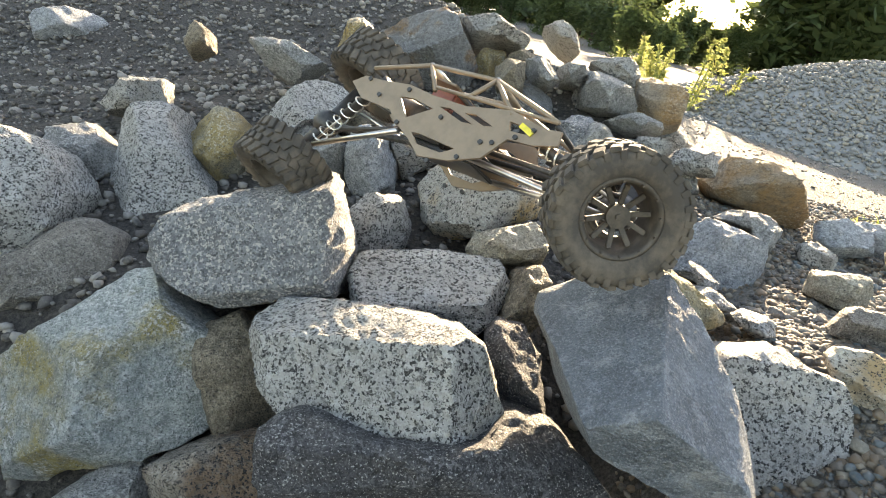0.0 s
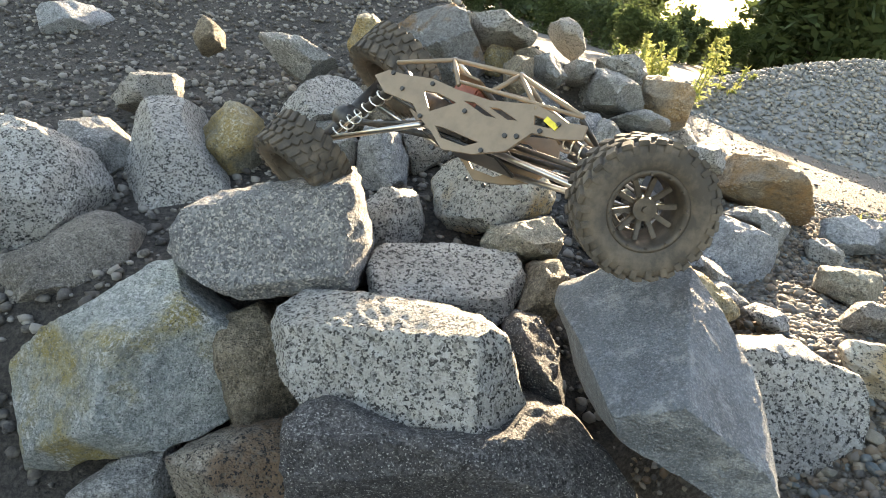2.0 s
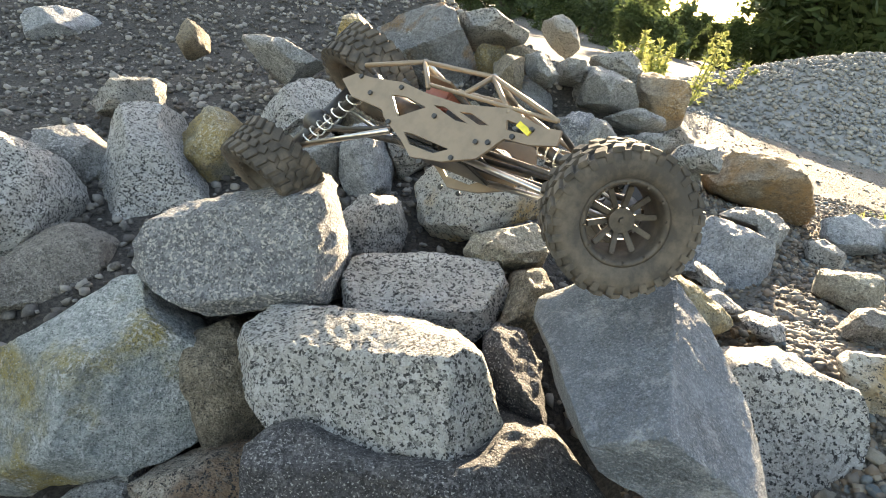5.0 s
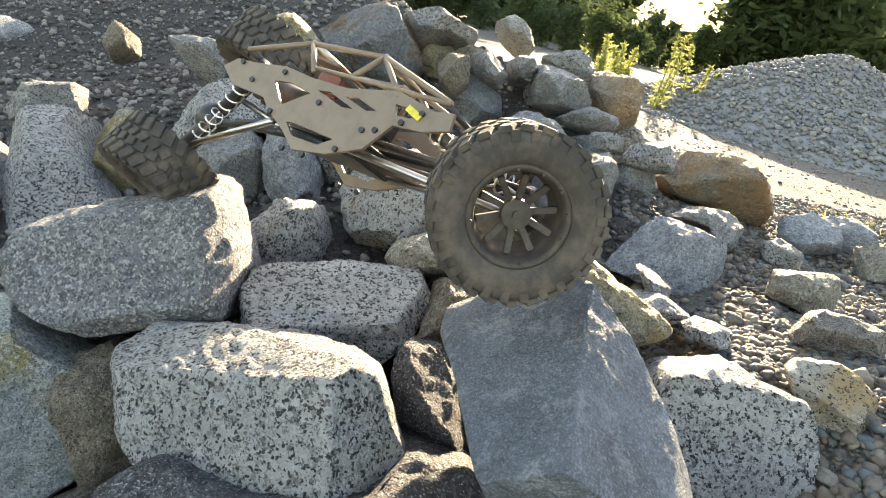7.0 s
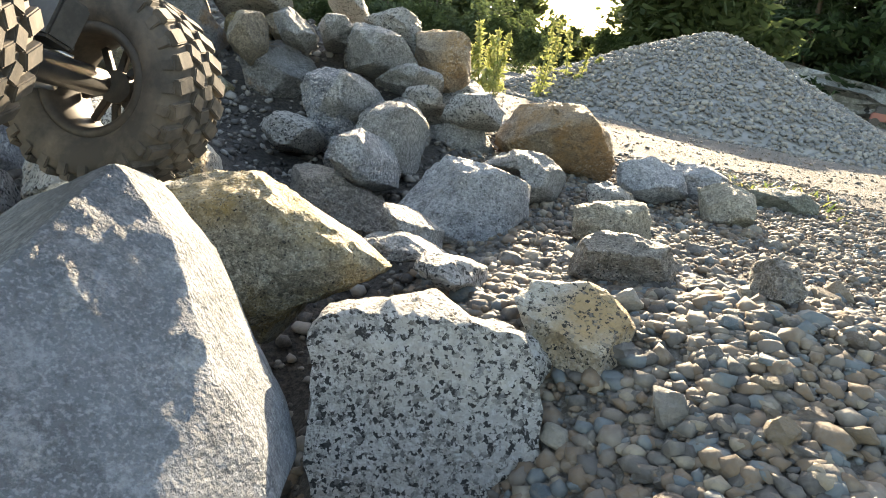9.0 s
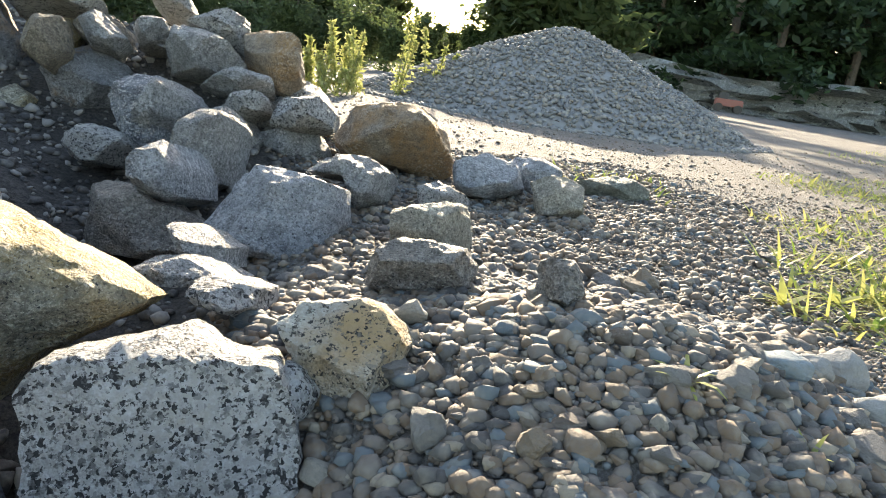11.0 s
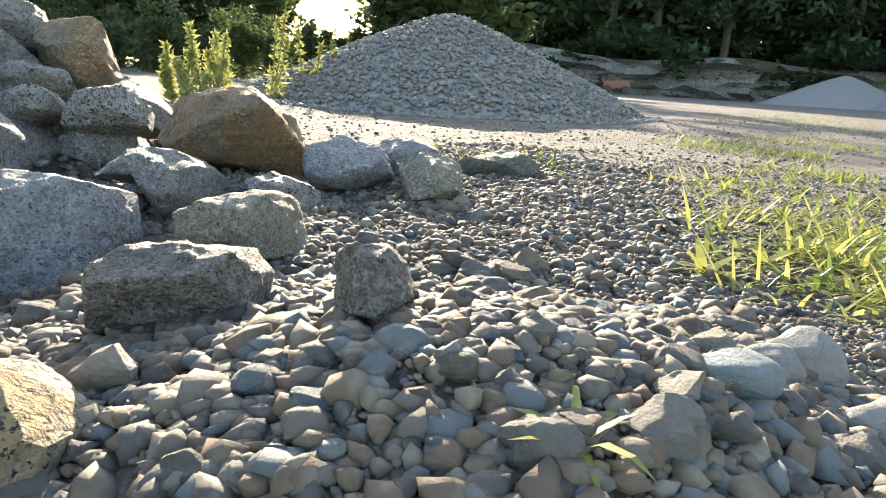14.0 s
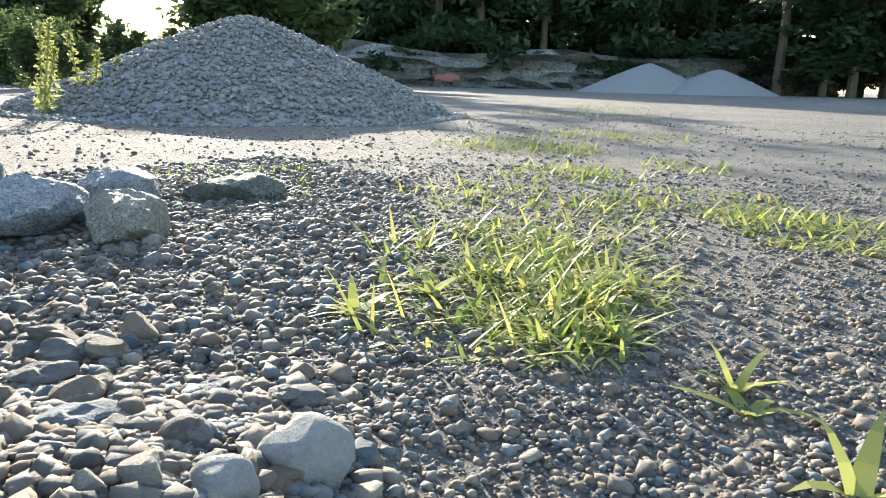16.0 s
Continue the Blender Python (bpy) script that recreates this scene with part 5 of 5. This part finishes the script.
grass_tuft(4.436, 2.104, .3, 90, .08, 78)
ground_weed(0.961, 0.605, 0.053, 9, 79)
ground_weed(1.466, 0.908, .08, 5, 80)
grass_tuft(1.719, 0.863, .09, 150, .06, 81)
grass_tuft(1.642, 0.733, .07, 150, .055, 82)
grass_tuft(2.588, 1.016, .2, 170, .055, 83)
grass_tuft(2.435, 0.796, .14, 150, .06, 84)
grass_tuft(4.183, 2.371, .3, 160, .07, 85)
grass_tuft(1.911, 2.108, .15, 60, .07, 86)
ground_weed(1.601, 0.537, .07, 7, 87)


# ---- the rock crawler ----
def ring_profile(profile, sides, lug=None):
    """Turns (radius, along) pairs about the x axis. lug: change of radius by (step, row)."""
    verts, faces = [], []
    m = len(profile)
    for k in range(sides):
        a = 2 * math.pi * k / sides
        for j, (rad, x) in enumerate(profile):
            q = rad + (lug(k, j) if lug else 0)
            verts.append((x, q * math.cos(a), q * math.sin(a)))
    for k in range(sides):
        for j in range(m - 1):
            a, b = k * m + j, ((k + 1) % sides) * m + j
            faces.append((a, a + 1, b + 1, b))
    return _bm_from(verts, faces)


def make_wheel(R, W):
    """A wheel that turns about its x axis, outer side at +x."""
    wheel = new("wheel")
    h = W / 2
    carcass = [(0.56, -0.8), (0.62, -0.98), (0.78, -1.06), (0.9, -1.0), (0.945, -0.88), (0.95, -0.5), (0.952, 0), (0.95, 0.5), (0.945, 0.88), (0.9, 1.0), (0.78, 1.06), (0.62, 0.98), (0.56, 0.8)]
    tyre = part("tyre", ring_profile([(a * R, b * h) for a, b in carcass], 72), RUBBER, wheel, "dusty black knobbly rubber", smooth=True)
    lugs = []
    for k in range(26):
        a = 2 * math.pi * k / 26
        for row, (x0, x1, sk) in enumerate(((-1.0, -0.42, 0.35), (-0.36, 0.05, -0.3), (0.02, 0.4, 0.3), (0.42, 1.0, -0.35))):
            b = box(h * (x1 - x0), R * 0.15, R * 0.075, R * 0.012)
            b.transform(Matrix.Rotation(a + (0.12 if row % 2 else 0), 4, "X") @ Matrix.Translation((h * (x0 + x1) / 2, 0, R * 0.965)) @ Matrix.Rotation(sk, 4, "Z"))
            lugs.append(b)
        for s in (-1, 1):
            b = box(h * 0.1, R * 0.1, R * 0.13, R * 0.01)
            b.transform(Matrix.Rotation(a + 0.06, 4, "X") @ Matrix.Translation((s * h * 1.02, 0, R * 0.89)))
            lugs.append(b)
    t = part("tread", join_bm(*lugs), RUBBER, tyre, "black rubber tread blocks")
    rim = part("rim", ring_profile([(0.57 * R, h * 0.62), (0.6 * R, h * 0.86), (0.55 * R, h * 0.92), (0.5 * R, h * 0.8), (0.47 * R, h * 0.45), (0.46 * R, -h * 0.75), (0.52 * R, -h * 0.86), (0.56 * R, -h * 0.8)], 48), GUN, wheel, "dark beadlock rim", smooth=True)
    # spoked disc: open slots between the spokes
    spokes = []
    for k in range(10):
        a = 2 * math.pi * k / 10
        b = box(h * 0.16, R * 0.075, R * 0.31, R * 0.01)
        b.transform(Matrix.Rotation(a, 4, "X") @ Matrix.Translation((h * 0.34, 0, R * 0.31)) @ Matrix.Rotation(0.25, 4, "Y"))
        spokes.append(b)
    hub = rod((h * 0.1, 0, 0), (h * 0.5, 0, 0), R * 0.17, 20)
    part("spokes", join_bm(hub, *spokes), GUN, wheel, "dark spoked wheel centre")
    part("hub_nut", rod((h * 0.48, 0, 0), (h * 0.62, 0, 0), R * 0.05, 6), GUN, wheel)
    for k in range(12):
        a = 2 * math.pi * (k + 0.5) / 12
        part("bolt", rod((h * 0.84, R * 0.53 * math.cos(a), R * 0.53 * math.sin(a)), (h * 0.96, R * 0.53 * math.cos(a), R * 0.53 * math.sin(a)), R * 0.018, 6), GUN, rim)
    return wheel


def plate(outline, holes, thick, y):
    """A flat side plate in the x-z plane with cut-outs, at y."""
    from_edges = bmesh.new()
    edges = []
    for loop in (outline, *holes):
        vs = [from_edges.verts.new((x, 0, z)) for x, z in loop]
        edges += [from_edges.edges.new((vs[i - 1], vs[i])) for i in range(len(vs))]
    bmesh.ops.triangle_fill(from_edges, use_beauty=True, use_dissolve=False, edges=edges, normal=(0, 1, 0))
    made = bmesh.ops.extrude_face_region(from_edges, geom=from_edges.faces[:])
    for v in made["geom"]:
        if isinstance(v, bmesh.types.BMVert):
            v.co.y += thick
    bmesh.ops.translate(from_edges, vec=(0, y - thick / 2, 0), verts=from_edges.verts[:])
    bmesh.ops.recalc_face_normals(from_edges, faces=from_edges.faces[:])
    return from_edges


def coil(a, b, r, turns, wire):
    a, b = Vector(a), Vector(b)
    d = b - a
    q = d.to_track_quat("Z", "Y").to_matrix()
    pts = [a + q @ Vector((r * math.cos(t), r * math.sin(t), d.length * t / (6.283 * turns))) for t in [6.283 * turns * k / (turns * 12) for k in range(turns * 12 + 1)]]
    verts, faces = [], []
    for i, p in enumerate(pts):
        fwd = (pts[min(i + 1, len(pts) - 1)] - pts[max(i - 1, 0)]).normalized()
        u = fwd.orthogonal().normalized()
        w = fwd.cross(u)
        verts += [p + (u * math.cos(s) + w * math.sin(s)) * wire for s in (0, 1.57, 3.14, 4.71)]
    for i in range(len(pts) - 1):
        faces += [(i * 4 + s, i * 4 + (s + 1) % 4, i * 4 + 4 + (s + 1) % 4, i * 4 + 4 + s) for s in range(4)]
    return _bm_from(verts, faces)


def crawler():
    car = tagged(new("model_truck"), "tan radio-controlled rock crawler with big black knobbly tyres", "model truck")
    near_a, far_a = Vector(NEAR_A), Vector(FAR_A)      # wheels of the axle on the heap
    near_b, far_b = Vector(NEAR_B), Vector(FAR_B)      # wheels of the axle on the wedge rock
    base = BODY
    car.matrix_world = base
    inv = base.inverted()
    R, W = WHEEL_R, WHEEL_W
    first = make_wheel(R, W)
    n = 0
    for c, out in ((near_a, NEAR_A_FACE), (far_a, far_a - near_a), (near_b, NEAR_B_FACE), (far_b, far_b - near_b)):
        ob = first if n == 0 else copy_thing(first, Matrix.Identity(4))
        n += 1
        ob.parent = car
        turn = Vector(out).normalized().to_track_quat("X", "Z").to_matrix().to_4x4()
        local = inv @ (Matrix.Translation(c) @ turn)
        ob.matrix_basis = local
    la, lfa, lb, lfb = (inv @ v for v in (near_a, far_a, near_b, far_b))
    for p, q in ((la, lfa), (lb, lfb)):
        ax = part("axle", rod(p.lerp(q, 0.08), p.lerp(q, 0.92), 0.0105, 14), BLACK, car, "black axle housing", smooth=True)
        bm = bmesh.new()
        bmesh.ops.create_uvsphere(bm, u_segments=16, v_segments=10, radius=0.023, matrix=Matrix.Translation(p.lerp(q, 0.45)))
        part("differential", bm, BLACK, ax, smooth=True)
    # body plates
    LIFT = BODY_LIFT
    outline = [(-0.154, 0.0), (-0.136, 0.017), (-0.109, 0.018), (-0.059, 0.026), (-0.017, 0.021), (0.036, 0.021), (0.098, 0.037), (0.147, 0.025), (0.17, 0.029), (0.173, 0.007), (0.143, -0.004), (0.11, -0.007), (0.089, -0.047), (0.049, -0.069), (0.005, -0.079), (-0.021, -0.059), (-0.053, -0.041), (-0.07, -0.025), (-0.125, -0.022)]
    outline = [(x, z * 0.8) for x, z in outline]
    holes = [[(-0.065, 0.002), (-0.043, 0.006), (-0.008, -0.0), (-0.04, -0.028)], [(-0.021, -0.047), (-0.01, -0.045), (0.05, -0.048), (0.033, -0.062), (-0.004, -0.062)], [(-0.0, 0.007), (0.016, 0.01), (0.056, -0.003), (0.04, -0.005)], [(0.039, 0.01), (0.055, 0.013), (0.084, 0.004), (0.072, -0.0)], [(0.102, 0.02), (0.129, 0.019), (0.129, 0.008), (0.107, 0.006)]]
    for y in (-0.05, 0.05):
        b = plate([(x, z + LIFT) for x, z in outline], [[(x, z + LIFT) for x, z in h] for h in [[(a, c * 0.8) for a, c in hole] for hole in holes]], 0.004, y)
        pl = part("side_plate", b, TAN, car, "tan cut-out side plate")
        for x, z in ((-0.125, 0.014), (-0.098, -0.007), (-0.049, -0.041), (-0.008, -0.082), (0.022, -0.081), (0.059, -0.059), (0.079, -0.025), (0.01, -0.009), (0.094, -0.02), (-0.056, 0.017), (0.119, -0.001), (0.137, 0.017)):
            s = -1 if y < 0 else 1
            part("screw", rod((x, y + s * 0.001, z * 0.8 + LIFT), (x, y + s * 0.0045, z * 0.8 + LIFT), 0.0032, 8), BLACK, pl)
    # roll cage
    def bar(a, b, r=0.0032, material=TAN, name="cage_bar", label=""):
        return part(name, rod((a[0], a[1], a[2] * 0.8 + LIFT), (b[0], b[1], b[2] * 0.8 + LIFT), r, 8), material, car, label, smooth=True)
    for y in (-0.05, 0.05):
        yi = y * 0.72
        bar((-0.13, y, 0.035), (-0.056, yi, 0.075))
        bar((-0.056, yi, 0.075), (0.048, yi, 0.082))
        bar((0.048, yi, 0.082), (0.16, y, 0.04))
        bar((-0.056, yi, 0.075), (-0.02, y, 0.03))
        bar((0.048, yi, 0.082), (0.03, y, 0.035))
        bar((0.048, yi, 0.082), (0.1, y, 0.03))
        bar((-0.02, y, 0.036), (0.16, y, 0.04), 0.0026)
    for x, z in ((-0.056, 0.075), (0.048, 0.082)):
        bar((x, -0.036, z), (x, 0.036, z), 0.005, STEEL, "roof_bar", "bright metal roof bar")
    for x, z in ((-0.13, 0.035), (0.16, 0.035), (0.02, 0.035), (-0.06, 0.03), (0.06, -0.03)):
        bar((x, -0.05, z), (x, 0.05, z), 0.0034, BLACK, "cross_bar")
    part("roof_plate", box(0.05, 0.07, 0.003, 0.001, pose(-0.03, 0, 0.046 + LIFT, 0, 4, 0)), TAN, car)
    part("battery", box(0.07, 0.04, 0.03, 0.004, pose(0.03, 0.0, 0.01 + LIFT, 0, 6, 0)), BLACK, car, "black battery pack")
    part("receiver_box", box(0.04, 0.035, 0.028, 0.003, pose(-0.04, 0.012, 0.03 + LIFT)), RED, car, "red electronics box")
    part("gearbox", box(0.06, 0.045, 0.045, 0.006, pose(-0.02, 0, -0.018 + LIFT)), BLACK, car, "black gearbox")
    part("motor", rod((-0.09, -0.01, 0.0 + LIFT), (-0.04, -0.01, -0.01 + LIFT), 0.018, 20), GUN, car, "dark can motor", smooth=True)
    part("skid_plate", box(0.12, 0.07, 0.005, 0.002, pose(0.01, 0, -0.043 + LIFT)), BLACK, car)
    part("label_tag", box(0.02, 0.002, 0.007, 0.0, pose(0.128, -0.0535, 0.012 + LIFT, 0, 20, 0)), YELLOW, car, "small yellow tag")
    # links, shocks
    for y in (-0.042, 0.042):
        s = -1 if y < 0 else 1
        for end, ax0, ax1, x in ((-1, la, lfa, -0.05), (1, lb, lfb, 0.06)):
            e = ax0.lerp(ax1, 0.28 if s < 0 else 0.72)
            part("lower_link", rod((x, y, -0.04 + LIFT), e + Vector((0, 0, -0.01)), 0.0042, 10), STEEL, car, "bare steel suspension link", smooth=True)
            part("upper_link", rod((x - end * 0.02, y * 0.5, -0.02 + LIFT), e + Vector((0, 0, 0.018)), 0.0035, 8), BLACK, car, smooth=True)
            top = Vector((-0.115 if end < 0 else 0.125, y * 0.8, (0.022 if end < 0 else 0.012) + LIFT))
            low = ax0.lerp(ax1, 0.2 if s < 0 else 0.8) + Vector((-end * 0.012, 0, 0.012))
            sh = part("shock", rod(top, top.lerp(low, 0.55), 0.0068, 12), BLACK, car, "black shock absorber", smooth=True)
            part("shock_shaft", rod(top.lerp(low, 0.5), low, 0.0022, 8), STEEL, sh, smooth=True)
            part("spring", coil(top.lerp(low, 0.12), top.lerp(low, 0.9), 0.0095, 8, 0.0013), SPRING, sh, "pale coil spring")
    for end, ax0, ax1 in ((-1, la, lfa), (1, lb, lfb)):
        part("drive_shaft", rod((end * 0.03, 0, -0.035 + LIFT), ax0.lerp(ax1, 0.45), 0.005, 10), BLACK, car, smooth=True)
    part("servo", box(0.035, 0.02, 0.03, 0.002, Matrix.Translation(lb.lerp(lfb, 0.55) + Vector((0.01, 0, 0.03)))), BLACK, car, "black steering servo")
    return car


NEAR_A, FAR_A, NEAR_B, FAR_B = (-0.093, 1.055, 0.05), (0.022, 1.15, 0.205), (0.28, 0.655, 0.192), (0.362, 0.832, 0.152)
NEAR_A_FACE = (-0.5, -0.5, -0.7)
NEAR_B_FACE = (-0.08, -0.95, 0.08)
WHEEL_R, WHEEL_W, BODY_LIFT = 0.074, 0.066, 0.0
BODY = pose(0.131, 0.890, 0.197, -27.4, -9.9, -39.2) @ pose(0, 0, 0, 0, 9, 0)
crawler()
